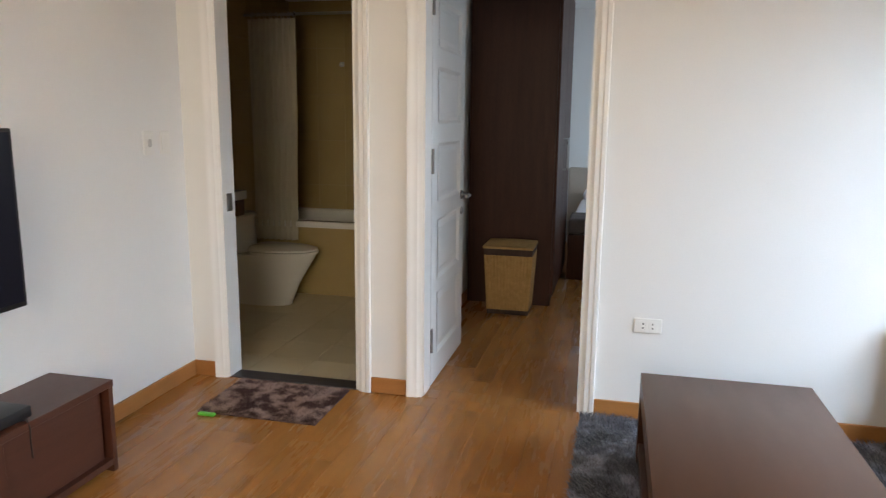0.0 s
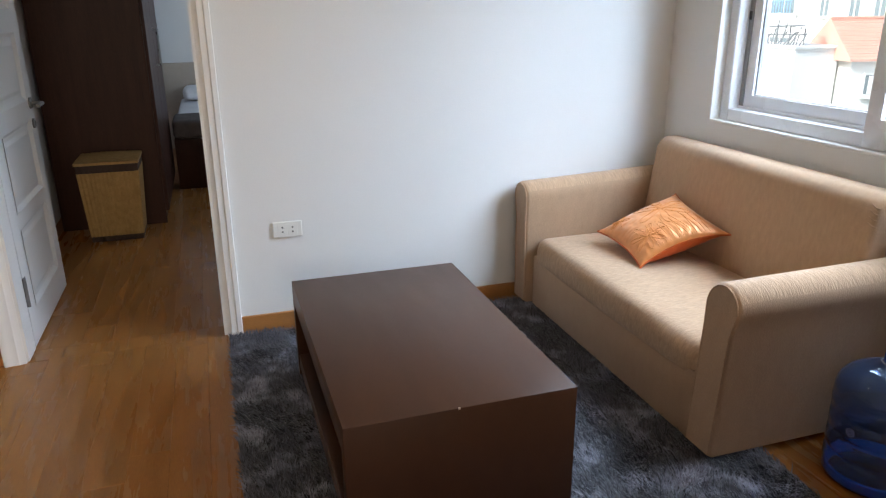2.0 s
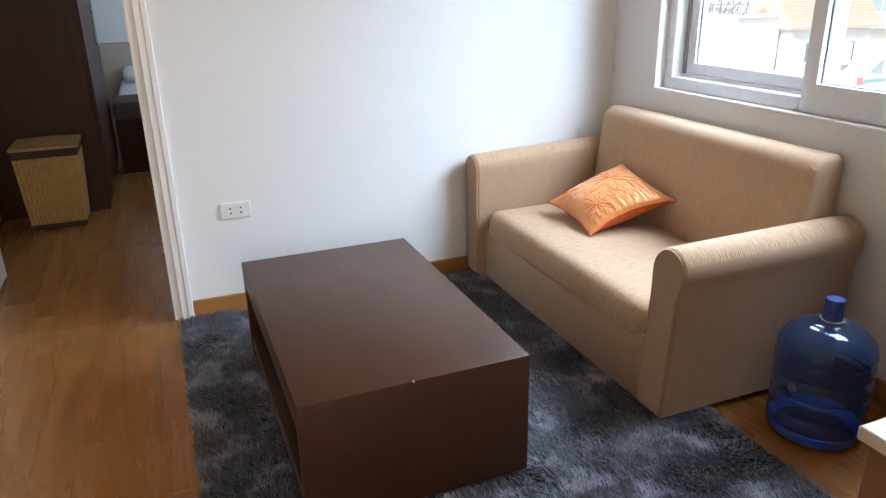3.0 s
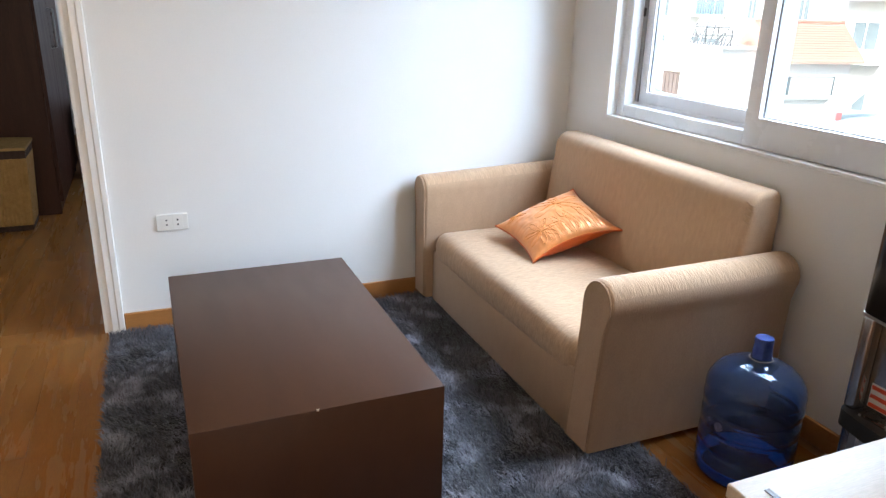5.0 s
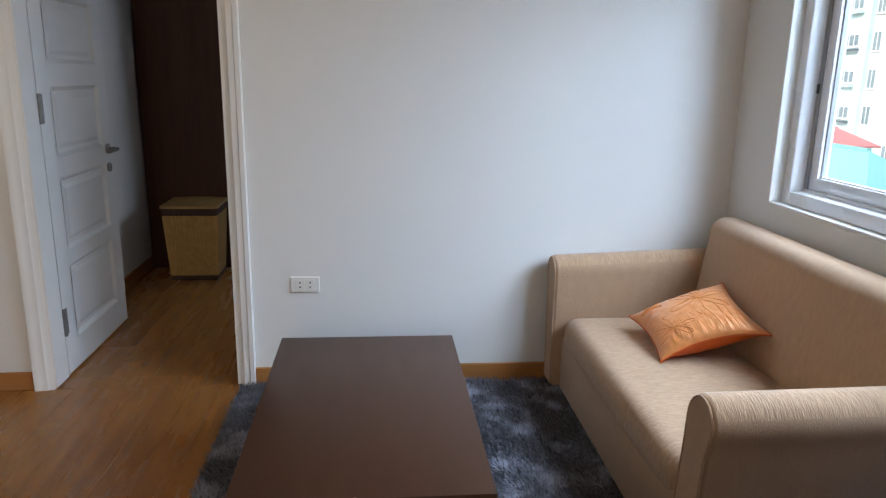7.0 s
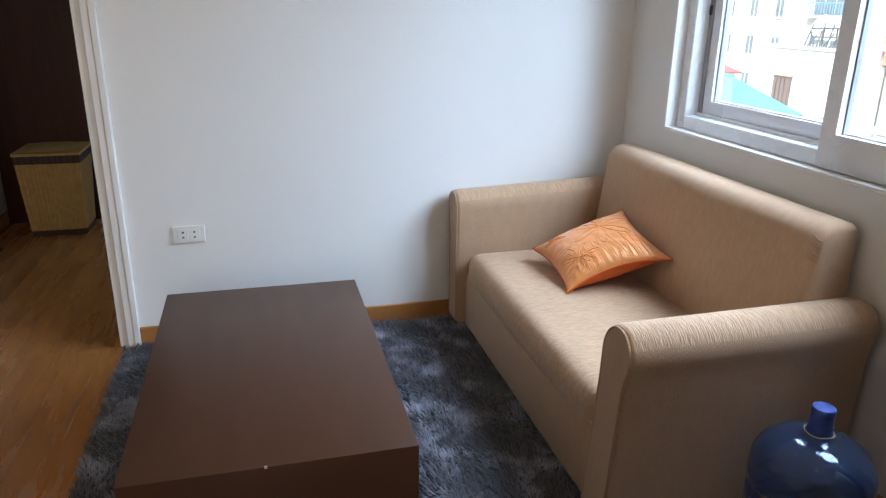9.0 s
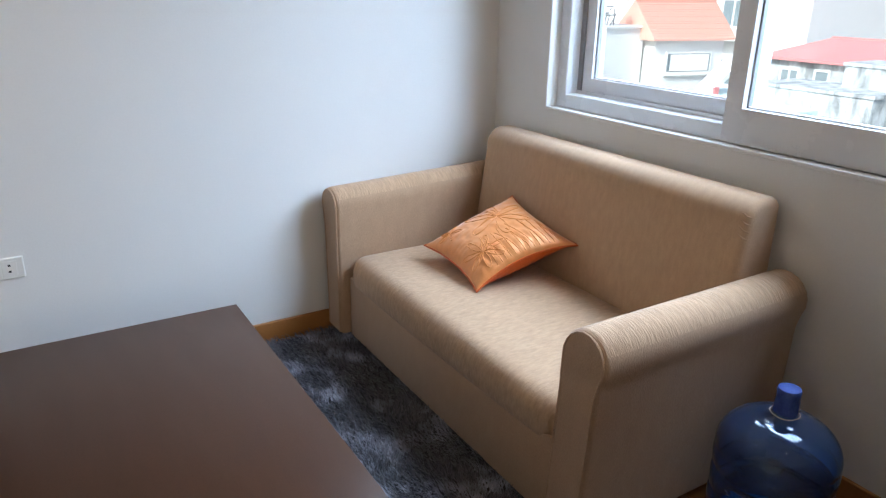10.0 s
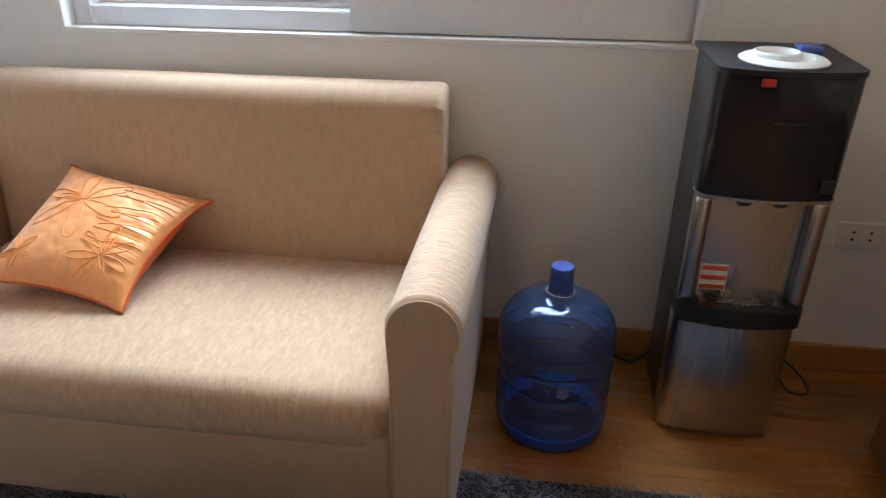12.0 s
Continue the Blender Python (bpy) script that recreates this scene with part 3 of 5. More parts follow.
def sofa():
    t = thing("sofa", (-0.42, -0.76, 0), "beige fabric two-seat sofa with scroll arms, against the window wall", "sofa")
    yl, yr = -0.030, -1.470
    # arms
    for name, outer, inner, side in (("armrest", yl, -0.142, 1), ("armrest", yr, -1.347, -1)):
        xf, top = (-0.774, 0.586) if side < 0 else (-0.797, 0.607)
        bm = bm_extrude(bmesh.new(), arm_outline(outer, inner, side, top), "x", xf, -0.022)
        caps = [e for e in bm.edges if abs(e.verts[0].co.x - e.verts[1].co.x) < 1e-5 and abs(e.verts[0].co.x - xf) < 1e-5 or
                abs(e.verts[0].co.x - e.verts[1].co.x) < 1e-5 and e.verts[0].co.x > -0.03]
        bmesh.ops.bevel(bm, geom=caps, offset=0.014, segments=3, profile=0.5, affect="EDGES")
        def lean(x, z):
            return x + ((0.036 if side < 0 else -0.004) * z / 0.6 if x < -0.5 else 0.0)
        # the roll rises a little towards the back
        rise, drift = (0.014, -0.014) if side < 0 else (0.030, 0.0)
        for v in bm.verts:
            f = (v.co.x - xf) / 0.75
            if v.co.z > 0.43:
                v.co.z += rise * f
                v.co.y += drift * f
            v.co.x = lean(v.co.x, v.co.z)
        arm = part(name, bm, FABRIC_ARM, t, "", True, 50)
        # the ribbed cover lies over the roll; the plain flat sides carry painted shade
        arm.data.materials.append(FABRIC_SHADED)
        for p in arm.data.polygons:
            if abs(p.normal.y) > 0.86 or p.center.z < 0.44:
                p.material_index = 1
        # front facing panel with piping
        o = arm_outline(outer, inner, side, top)
        c = (sum(p[0] for p in o) / len(o), 0.33)
        pts = [(lean(xf, c[1] + (p[1] - c[1]) * 0.972) - 0.001, c[0] + (p[0] - c[0]) * 0.90, c[1] + (p[1] - c[1]) * 0.972) for p in o]
        part("piping", bm_tube(bmesh.new(), pts, 0.0035, 6, True), FABRIC_SHADED, arm)
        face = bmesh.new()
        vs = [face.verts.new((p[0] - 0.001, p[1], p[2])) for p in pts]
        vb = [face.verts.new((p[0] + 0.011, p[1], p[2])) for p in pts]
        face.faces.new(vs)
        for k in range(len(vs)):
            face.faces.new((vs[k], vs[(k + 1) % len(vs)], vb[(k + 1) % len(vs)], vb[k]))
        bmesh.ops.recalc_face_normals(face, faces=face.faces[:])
        part("front_panel", face, FABRIC_SHADED, arm)
    # base, with its shade in the cloth colour, and seat
    part("base", box(-0.756, -0.03, -1.350, -0.140, 0.018, 0.262, 0.006, 2), FABRIC_SHADED, t)
    part("seat_cushion", soft_block(-0.757, -0.17, -1.352, -0.140, 0.205, 0.352, 0.056, 0.010), FABRIC_SEAT, t)
    # backrest: leaning, with a fat rounded top
    prof = [(-0.200, 0.30), (-0.180, 0.48), (-0.162, 0.62), (-0.150, 0.70)]
    for cx, cz, rad, a0, a1 in ((-0.080, 0.722, 0.069, 172, 95), (-0.052, 0.753, 0.038, 88, 2)):
        for k in range(8):
            a = radians(a0 + (a1 - a0) * k / 7)
            prof.append((cx + rad * math.cos(a), cz + rad * math.sin(a)))
    prof += [(-0.014, 0.55), (-0.016, 0.30)]
    bm = bm_extrude(bmesh.new(), prof, "y", -1.370, -0.146)
    ends = [e for e in bm.edges if abs(e.verts[0].co.y - e.verts[1].co.y) < 1e-5]
    bmesh.ops.bevel(bm, geom=ends, offset=0.022, segments=4, profile=0.5, affect="EDGES")
    back = part("backrest", bm, FABRIC, t, "", True, 60)
    # hand stitches at the corner of the back
    bm = bmesh.new()
    for k in range(4):
        z = 0.758 - 0.02 * k
        bm_tube(bm, [(-0.148 - 0.002 * k, -1.346, z), (-0.145 - 0.002 * k, -1.358, z - 0.008), (-0.135 - 0.002 * k, -1.3665, z - 0.012)], 0.0024, 5)
    part("stitching", bm, FABRIC_SHADED, back)
    for x, y in ((-0.72, -0.10), (-0.72, -1.42), (-0.08, -0.10), (-0.08, -1.42)):
        part("foot", box(x - 0.025, x + 0.025, y - 0.025, y + 0.025, 0.0, 0.032, 0.004, 1), BLACK, t)


sofa()


# ---------------------------------------------------------------- cushion
def cushion():
    pl, pt, pr, pn = Vector((-0.537, -0.338, 0.415)), Vector((-0.184, -0.388, 0.567)), Vector((-0.178, -0.762, 0.486)), Vector((-0.543, -0.692, 0.366))
    c = (pl + pt + pr + pn) / 4
    ex = ((pt + pr) - (pl + pn)).normalized()
    ey = ((pl + pt) - (pn + pr))
    ey = (ey - ex * ey.dot(ex)).normalized()
    ez = ex.cross(ey)
    if ez.z < 0:
        ez = -ez
    t = thing("throw_cushion", c, "orange satin cushion with embroidered flowers, leaning on the sofa", "cushion")
    n = 64

    def shape(u, v, side):
        # edges sag inwards between the corners
        sx = u * (1 - 0.12 * (1 - v * v) ** 1.0 * abs(u) ** 3)
        sy = v * (1 - 0.12 * (1 - u * u) ** 1.0 * abs(v) ** 3)
        h = 0.076 * ((1 - u * u) * (1 - v * v)) ** 0.56
        h += 0.0035 * noise.noise(Vector((u * 5, v * 5, side * 3))) * (1 - u * u) * (1 - v * v) ** 0.5
        ear = 1 + 0.01 * (u * u * v * v) ** 2
        sx, sy = sx * ear, sy * ear
        # creases that run in from the seams
        edge = max(abs(u), abs(v))
        along = v if abs(u) > abs(v) else u
        h += (0.009 if v < -abs(u) else 0.0045) * max(0.0, edge - 0.3) * (1 - edge) * 4 * abs(math.sin(along * 19 + 3 * noise.noise(Vector((u * 3, v * 3, 1.0)))))
        h += 0.003 * abs(noise.noise(Vector((u * 7 + 3, v * 4, 2.0)))) * (1 - u * u) * (1 - v * v)
        flat = ((pl * (1 - sx) + pt * (1 + sx)) * (1 + sy) + (pn * (1 - sx) + pr * (1 + sx)) * (1 - sy)) / 4
        # the near seam is pushed up by the filling, the underside swells out below it
        low = max(0.0, -v) ** 2 * (1 - u * u)
        flat = flat + ez * 0.030 * low
        if side < 0:
            flat = flat - ey * 0.030 * (1 - u * u) * math.exp(-((v + 0.78) / 0.26) ** 2) * (1 + v) ** 0.5
        return flat + ez * h * side * (1.0 if side > 0 else 0.85)

    for name, side, mat, label in (("cover", 1, SATIN, ""), ("underside", -1, SATIN_EDGE, "red-orange satin underside")):
        bm = bmesh.new()
        g = [[bm.verts.new(shape(-1 + 2 * i / n, -1 + 2 * j / n, side)) for j in range(n + 1)] for i in range(n + 1)]
        for i in range(n):
            for j in range(n):
                f = (g[i][j], g[i + 1][j], g[i + 1][j + 1], g[i][j + 1])
                bm.faces.new(f if (side > 0) else tuple(reversed(f)))
        bmesh.ops.recalc_face_normals(bm, faces=bm.faces[:])
        ob = part(name, bm, mat, t, label, True, 80)
        if side > 0:
            cover = ob
    rim = [shape(-1 + 2 * k / 16, -1, 1) for k in range(16)] + [shape(1, -1 + 2 * k / 16, 1) for k in range(16)] + \
          [shape(1 - 2 * k / 16, 1, 1) for k in range(16)] + [shape(-1, 1 - 2 * k / 16, 1) for k in range(16)]
    part("piping", bm_tube(bmesh.new(), rim, 0.0035, 6, True), SATIN_EDGE, t, "red-orange corded edge")

    def stitch(line):
        part("embroidery", bm_tube(bmesh.new(), [shape(u, v, 1) + ez * 0.0008 for u, v in line], 0.0016, 5), THREAD, cover)
    rnd = random.Random(4)
    for fu, fv, fr, petals, rot in ((0.22, 0.26, 0.62, 6, 0.3), (-0.50, -0.45, 0.42, 7, 0.9), (-0.62, 0.62, 0.26, 5, 0.6)):
        for k in range(petals):
            a = rot + 2 * math.pi * k / petals
            line = []
            for s in range(15):
                q = s / 14 * math.pi
                rad = fr * math.sin(q) ** 0.6 * (0.55 + 0.45 * math.sin(q)) if 0 < s < 14 else 0.02
                wob = a + (s / 14 - 0.5) * 0.75
                line.append((fu + rad * math.cos(wob), fv + rad * math.sin(wob)))
            stitch([(max(-0.93, min(0.93, u)), max(-0.93, min(0.93, v))) for u, v in line])
        for k in range(5):
            a = rot + rnd.random() * 6.28
            stitch([(max(-0.93, min(0.93, fu + 0.04 * math.cos(a) + fr * 0.5 * s / 5 * math.cos(a + 0.1 * s))),
                     max(-0.93, min(0.93, fv + 0.04 * math.sin(a) + fr * 0.5 * s / 5 * math.sin(a + 0.1 * s)))) for s in range(6)])

    # grass stems along one edge
    for k in range(14):
        u0 = -0.45 + 1.2 * k / 13
        bend = rnd.uniform(-0.12, 0.12)
        tip = rnd.uniform(-0.35, -0.05)
        stitch([(min(0.93, u0 + bend * (s / 6) ** 2), -0.92 + (0.92 + tip) * s / 6) for s in range(7)])


cushion()


# ---------------------------------------------------------------- coffee table
def coffee_table():
    x0, x1, y0, y1, h = -1.908, -1.275, -1.522, -0.476, 0.400
    t = thing("coffee_table", ((x0 + x1) / 2, (y0 + y1) / 2, 0.03), "dark brown veneered box-shaped coffee table with an open side", "coffee table")
    # top and both ends are one folded shell
    fold = [(y0, 0.03), (y0, h), (y1, h), (y1, 0.03), (y1 - 0.04, 0.03), (y1 - 0.04, h - 0.085), (y0 + 0.04, h - 0.085), (y0 + 0.04, 0.03)]
    shell = bm_extrude(bmesh.new(), fold, "x", x0, x1)
    bmesh.ops.bevel(shell, geom=shell.edges[:], offset=0.0022, segments=2, profile=0.5, affect="EDGES")
    part("shell", shell, WENGE, t)
    part("shelf", box(x0 + 0.004, x1 - 0.004, y0 + 0.0402, y1 - 0.0402, 0.06, 0.115, 0.002, 1), WENGE, t)
    part("back_panel", box((x0 + x1) / 2 - 0.01, (x0 + x1) / 2 + 0.01, y0 + 0.0402, y1 - 0.0402, 0.1155, h - 0.0855), WENGE, t)
    part("chip", bm_box(bmesh.new(), -1.612, -1.606, y0 - 0.0012, y0 + 0.004, h - 0.004, h + 0.0008, 0.0006, 1), PALEWOOD, t, "small pale chip in the edge")


coffee_table()


# ---------------------------------------------------------------- rug
def tufts(name, x0, x1, y0, y1, count, length, width, mat, lean, seed, z):
    """Pile of a rug: small tapering blades that lie over in patches."""
    rng = np.random.default_rng(seed)
    xs, ys = rng.uniform(x0, x1, count), rng.uniform(y0, y1, count)
    verts, faces = [], []
    for i in range(count):
        x, y = float(xs[i]), float(ys[i])
        p = noise.noise(Vector((x * 5.5, y * 5.5, seed)))
        a = 2.2 + 2.6 * p + rng.normal(0, 0.6)
        l = length * rng.uniform(0.6, 1.2)
        k = lean * (0.75 + 0.5 * rng.random())
        dx, dy = math.cos(a), math.sin(a)
        hz = l * math.sqrt(max(0.08, 1 - k * k))
        wx, wy = -dy * width, dx * width
        b = len(verts)
        verts += [(x - wx, y - wy, z), (x + wx, y + wy, z), (x + dx * l * k * 0.5 + wx * 0.8, y + dy * l * k * 0.5 + wy * 0.8, z + hz * 0.75),
                  (x + dx * l * k * 0.5 - wx * 0.8, y + dy * l * k * 0.5 - wy * 0.8, z + hz * 0.75), (x + dx * l * k, y + dy * l * k, z + hz)]
        faces += [(b, b + 1, b + 2, b + 3), (b + 3, b + 2, b + 4)]
    me = bpy.data.meshes.new(name)
    me.from_pydata(verts, [], faces)
    me.materials.append(mat)
    return me


def rug():
    x0, x1, y0, y1 = -2.165, -0.548, -2.36, -0.030
    t = thing("rug", ((x0 + x1) / 2, (y0 + y1) / 2, 0), "dark grey shaggy rug under the table, its silvery sheen painted into the pile", "rug")
    part("backing", box(x0 + 0.012, x1 - 0.012, y0 + 0.012, y1 - 0.012, 0.001, 0.010, 0.003, 1), SHAGBASE, t)
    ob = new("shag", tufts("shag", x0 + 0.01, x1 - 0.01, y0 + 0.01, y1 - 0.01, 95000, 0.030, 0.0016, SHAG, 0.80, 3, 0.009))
    ob.parent = t
    ob.location = -Vector(t.location)
    tagged(ob, "", "", "", "stuff")


rug()


def door_mat():
    x0, x1, y0, y1 = -3.945, -3.325, -0.475, -0.030
    t = thing("door_mat", ((x0 + x1) / 2, (y0 + y1) / 2, 0), "brown mottled bath mat in front of the bathroom doorway", "mat")
    part("backing", box(x0 + 0.006, x1 - 0.006, y0 + 0.006, y1 - 0.006, 0.001, 0.009, 0.003, 1), MATBASE, t)
    ob = new("fibre", tufts("fibre", x0 + 0.004, x1 - 0.004, y0 + 0.004, y1 - 0.004, 16000, 0.013, 0.0016, MATFIBRE, 0.5, 5, 0.008))
    ob.parent = t
    ob.location = -Vector(t.location)
    tagged(ob, "", "", "", "stuff")
    tg = thing("plastic_clip", (-3.875, -0.487, 0), "small bright green plastic clip lying at the mat's corner", "clip")
    part("body", box(-3.918, -3.832, -0.502, -0.478, 0.001, 0.016, 0.005, 2), GREEN, tg)


door_mat()


# ---------------------------------------------------------------- water bottle
def water_bottle():
    cx, cy, r = -0.338, -1.672, 0.140
    t = thing("water_bottle", (cx, cy, 0), "blue translucent water-cooler bottle standing on the floor", "water bottle")
    outer = [(0.085, 0.0), (0.112, 0.002), (r - 0.008, 0.010), (r - 0.002, 0.022)]
    for z in (0.088, 0.150, 0.212):
        outer += [(r - 0.001, z - 0.004), (r - 0.004, z + 0.001), (r - 0.009, z + 0.007), (r - 0.009, z + 0.012), (r - 0.004, z + 0.018), (r, z + 0.023)]
    outer += [(r + 0.001, 0.262), (r - 0.003, 0.272), (r - 0.004, 0.276), (r, 0.284)]
    for k in range(1, 13):
        a = radians(84 * k / 12)
        outer.append((0.029 + (r - 0.029) * math.cos(a) ** 0.85 * (1 - 0.10 * (k / 12) ** 2), 0.284 + 0.090 * math.sin(a)))
    outer += [(0.029, 0.384), (0.0265, 0.398), (0.0265, 0.415)]
    inner = [(a - 0.003, z + (0.004 if z < 0.01 else 0.0)) for a, z in reversed(outer)]
    bm = bmesh.new()
    bm_lathe(bm, outer + [(0.0235, 0.416)] + inner[1:], cx, cy, 64, False)
    n = 64
    bm.verts.ensure_lookup_table()
    bm.faces.new([bm.verts[k] for k in range(n)][::-1])
    bm.faces.new([bm.verts[len(bm.verts) - n + k] for k in range(n)])
    bmesh.ops.recalc_face_normals(bm, faces=bm.faces[:])
    body = part("body", bm, BLUEPET, t, "", True, 60)
    bm = bm_lathe(bmesh.new(), [(r - 0.022, 0.008), (r - 0.012, 0.012), (r - 0.006, 0.024), (r - 0.006, 0.044), (r - 0.011, 0.046), (r - 0.024, 0.014), (r - 0.022, 0.008)], cx, cy, 48, False)
    part("base_ring", bm, BLUEBASE, t, "dense bright blue bottle base")
    cap = bm_lathe(bmesh.new(), [(0.0285, 0.392), (0.0290, 0.398), (0.0275, 0.420), (0.0265, 0.434), (0.0275, 0.440), (0.0272, 0.449), (0.025, 0.453), (0.012, 0.454)], cx, cy, 32)
    part("cap", cap, BLUECAP, t, "foil-wrapped blue cap")
    bm = bmesh.new()
    bm_tube(bm, [(cx + 0.033 * math.cos(a), cy + 0.033 * math.sin(a), 0.388 + 0.001 * math.sin(3 * a)) for a in [k * math.pi / 12 for k in range(24)]], 0.0008, 6, True)
    part("cap_ring", bm, PLASTIC, t, "pale tear ring under the cap")
    # small printed marks on the side: a ring sign and short bars
    mark = math.radians(186)
    for dz, da, w in ((0.20, 0.22, 0.5), (0.206, 0.26, 0.5)):
        a = mark - da
        bm = bmesh.new()
        bm_tube(bm, [(cx + (r + 0.0015) * math.cos(a + d), cy + (r + 0.0015) * math.sin(a + d), dz) for d in (-0.05 * w, 0, 0.05 * w)], 0.0016, 5)
        part("print", bm, MARKPRINT, body)
    bm = bmesh.new()
    for rad in (0.012, 0.006):
        bm_tube(bm, [(cx + (r + 0.0015) * math.cos(mark + 0.02 + rad * math.cos(k) / r), cy + (r + 0.0015) * math.sin(mark + 0.02 + rad * math.cos(k) / r), 0.196 + rad * math.sin(k))
                     for k in [j * math.pi / 8 for j in range(16)]], 0.0013, 5, True)
    part("print", bm, MARKPRINT, body, "pale round printed sign")


water_bottle()


# ---------------------------------------------------------------- water dispenser
def rounded_outline(x0, x1, y0, y1, r, bow=0.0, n=6):
    """Plan outline, front (x0) corners rounded and the front bowed outwards."""
    pts = [(x1, y0), (x1, y1)]
    for k in range(n + 1):
        a = radians(90 + 90 * k / n)
        pts.append((x0 + r + r * math.cos(a), y1 - r + r * math.sin(a)))
    for k in range(1, 8):
        f = k / 8
        pts.append((x0 - bow * math.sin(math.pi * f), (y1 - r) + (y0 + r - (y1 - r)) * f))
    for k in range(n + 1):
        a = radians(180 + 90 * k / n)
        pts.append((x0 + r + r * math.cos(a), y0 + r + r * math.sin(a)))
    return pts


def dispenser():
    x0, x1, y0, y1 = -0.338, -0.080, -2.212, -1.938
    t = thing("water_dispenser", ((x0 + x1) / 2, (y0 + y1) / 2, 0), "black and steel floor-standing water dispenser without a bottle", "water dispenser")
    part("cabinet", box(x0 + 0.045, x1, y0 + 0.004, y1 - 0.004, 0.012, 0.9035, 0.012, 3), GREYMETAL, t, "dark grey metal cabinet")
    part("plinth", box(x0 + 0.03, x1 - 0.01, y0 + 0.012, y1 - 0.012, 0.0, 0.0118), BLACK, t)
    lower = bm_extrude(bmesh.new(), rounded_outline(x0 + 0.006, x0 + 0.06, y0, y1, 0.03, 0.014), "z", 0.014, 0.337)
    part("lower_panel", lower, STEEL, t, "curved brushed steel lower panel")
    tray = bm_extrude(bmesh.new(), rounded_outline(x0 - 0.014, x0 + 0.06, y0 - 0.001, y1 + 0.001, 0.03, 0.016), "z", 0.3375, 0.381)
    tr = part("drip_tray", tray, BLACK, t, "black drip tray")
    for k in range(6):
        x = x0 + 0.002 + 0.009 * k
        part("grille_bar", box(x, x + 0.004, y0 + 0.045, y1 - 0.045, 0.3815, 0.3855), STEEL, tr)
    for y in (y0 + 0.075, y1 - 0.075):
        part("drain_cup", bm_lathe(bmesh.new(), [(0.017, 0.3858), (0.017, 0.389), (0.012, 0.389), (0.012, 0.3875)], x0 + 0.022, y, 16), BLACK, tr)
    # recess: side pillars and a sloping steel back
    for ya, yb in ((y0, y0 + 0.036), (y1 - 0.036, y1)):
        part("pillar", box(x0 + 0.002, x0 + 0.0445, ya, yb, 0.3815, 0.6435, 0.012, 3), STEEL, t)
    part("recess_back", box(x0 + 0.036, x0 + 0.0445, y0 + 0.0365, y1 - 0.0365, 0.3815, 0.6435), STEEL, t)
    upper = bm_extrude(bmesh.new(), rounded_outline(x0 - 0.010, x0 + 0.06, y0 - 0.002, y1 + 0.002, 0.03, 0.014), "z", 0.6505, 0.904)
    up = part("control_panel", upper, BLACKGLOSS, t, "glossy black upper panel")
    bm = bm_extrude(bmesh.new(), rounded_outline(x0 - 0.012, x1 + 0.004, y0 - 0.004, y1 + 0.004, 0.03, 0.014), "z", 0.9045, 0.915)
    part("top_cover", bm, BLACK, t, "black top cover")
    part("rim_strip", bm_extrude(bmesh.new(), rounded_outline(x0 - 0.0125, x0 + 0.04, y0 - 0.003, y1 + 0.003, 0.03, 0.014), "z", 0.644, 0.6502), CHROME, t, "thin chrome strip")
    cx, cy = -0.268, -2.072
    bm = bm_lathe(bmesh.new(), [(0.084, 0.9155), (0.086, 0.919), (0.080, 0.923), (0.058, 0.926), (0.050, 0.921), (0.030, 0.918)], cx, cy, 40)
    ring = part("bottle_seat", bm, PLASTIC, t, "white plastic bottle seat")
    bm = bm_lathe(bmesh.new(), [(0.048, 0.919), (0.047, 0.930), (0.043, 0.933), (0.040, 0.930), (0.036, 0.922)], cx + 0.014, cy + 0.010, 24)
    part("spike", bm, PLASTIC, ring)
    part("blue_plug", box(-0.222, -0.170, -2.165, -2.115, 0.9155, 0.936, 0.008, 2), BLUECAP, t, "dark blue plastic plug")
    part("switch", box(x0 - 0.024, x0 - 0.012, -2.042, -2.014, 0.882, 0.900, 0.003, 1), REDPLASTIC, up, "red rocker switch")
    part("badge", box(x0 - 0.0262, x0 - 0.0245, -2.122, -2.052, 0.812, 0.817), GREYMETAL, up, "small grey badge bar")
    part("sticker", box(x0 - 0.0175, x0 - 0.008, -2.196, -2.172, 0.668, 0.696), GREYMETAL, up, "small pale sticker")
    for ya, yb in ((y0 + 0.085, y0 + 0.115), (y1 - 0.115, y1 - 0.085)):
        part("tap", box(x0 + 0.004, x0 + 0.035, ya, yb, 0.622, 0.6435, 0.005, 1), BLACK, t)
    lab = part("warning_label", box(x0 + 0.0345, x0 + 0.0358, y1 - 0.105, y1 - 0.045, 0.400, 0.465), PAPER, t, "white warning label with red bars")
    for z in (0.407, 0.431, 0.455):
        part("label_bar", box(x0 + 0.0336, x0 + 0.0344, y1 - 0.103, y1 - 0.047, z - 0.005, z + 0.006), REDPAPER, lab)
    pts = [(-0.05, -2.20, 0.12), (-0.045, -2.28, 0.07), (-0.05, -2.34, 0.03), (-0.09, -2.37, 0.008), (-0.14, -2.36, 0.006), (-0.13, -2.31, 0.007), (-0.06, -2.29, 0.03), (-0.025, -2.25, 0.06)]
    smooth = []
    for i in range(len(pts) - 1):
        p0, p1, p2, p3 = (Vector(pts[max(0, min(len(pts) - 1, i + d))]) for d in (-1, 0, 1, 2))
        for s in range(5):
            u = s / 5
            smooth.append(0.5 * ((2 * p1) + (p2 - p0) * u + (2 * p0 - 5 * p1 + 4 * p2 - p3) * u * u + (3 * p1 - p0 - 3 * p2 + p3) * u ** 3))
    cable = part("power_cable", bm_tube(bmesh.new(), smooth + [Vector(pts[-1])], 0.0035, 6), BLACK, t, "black power cable")
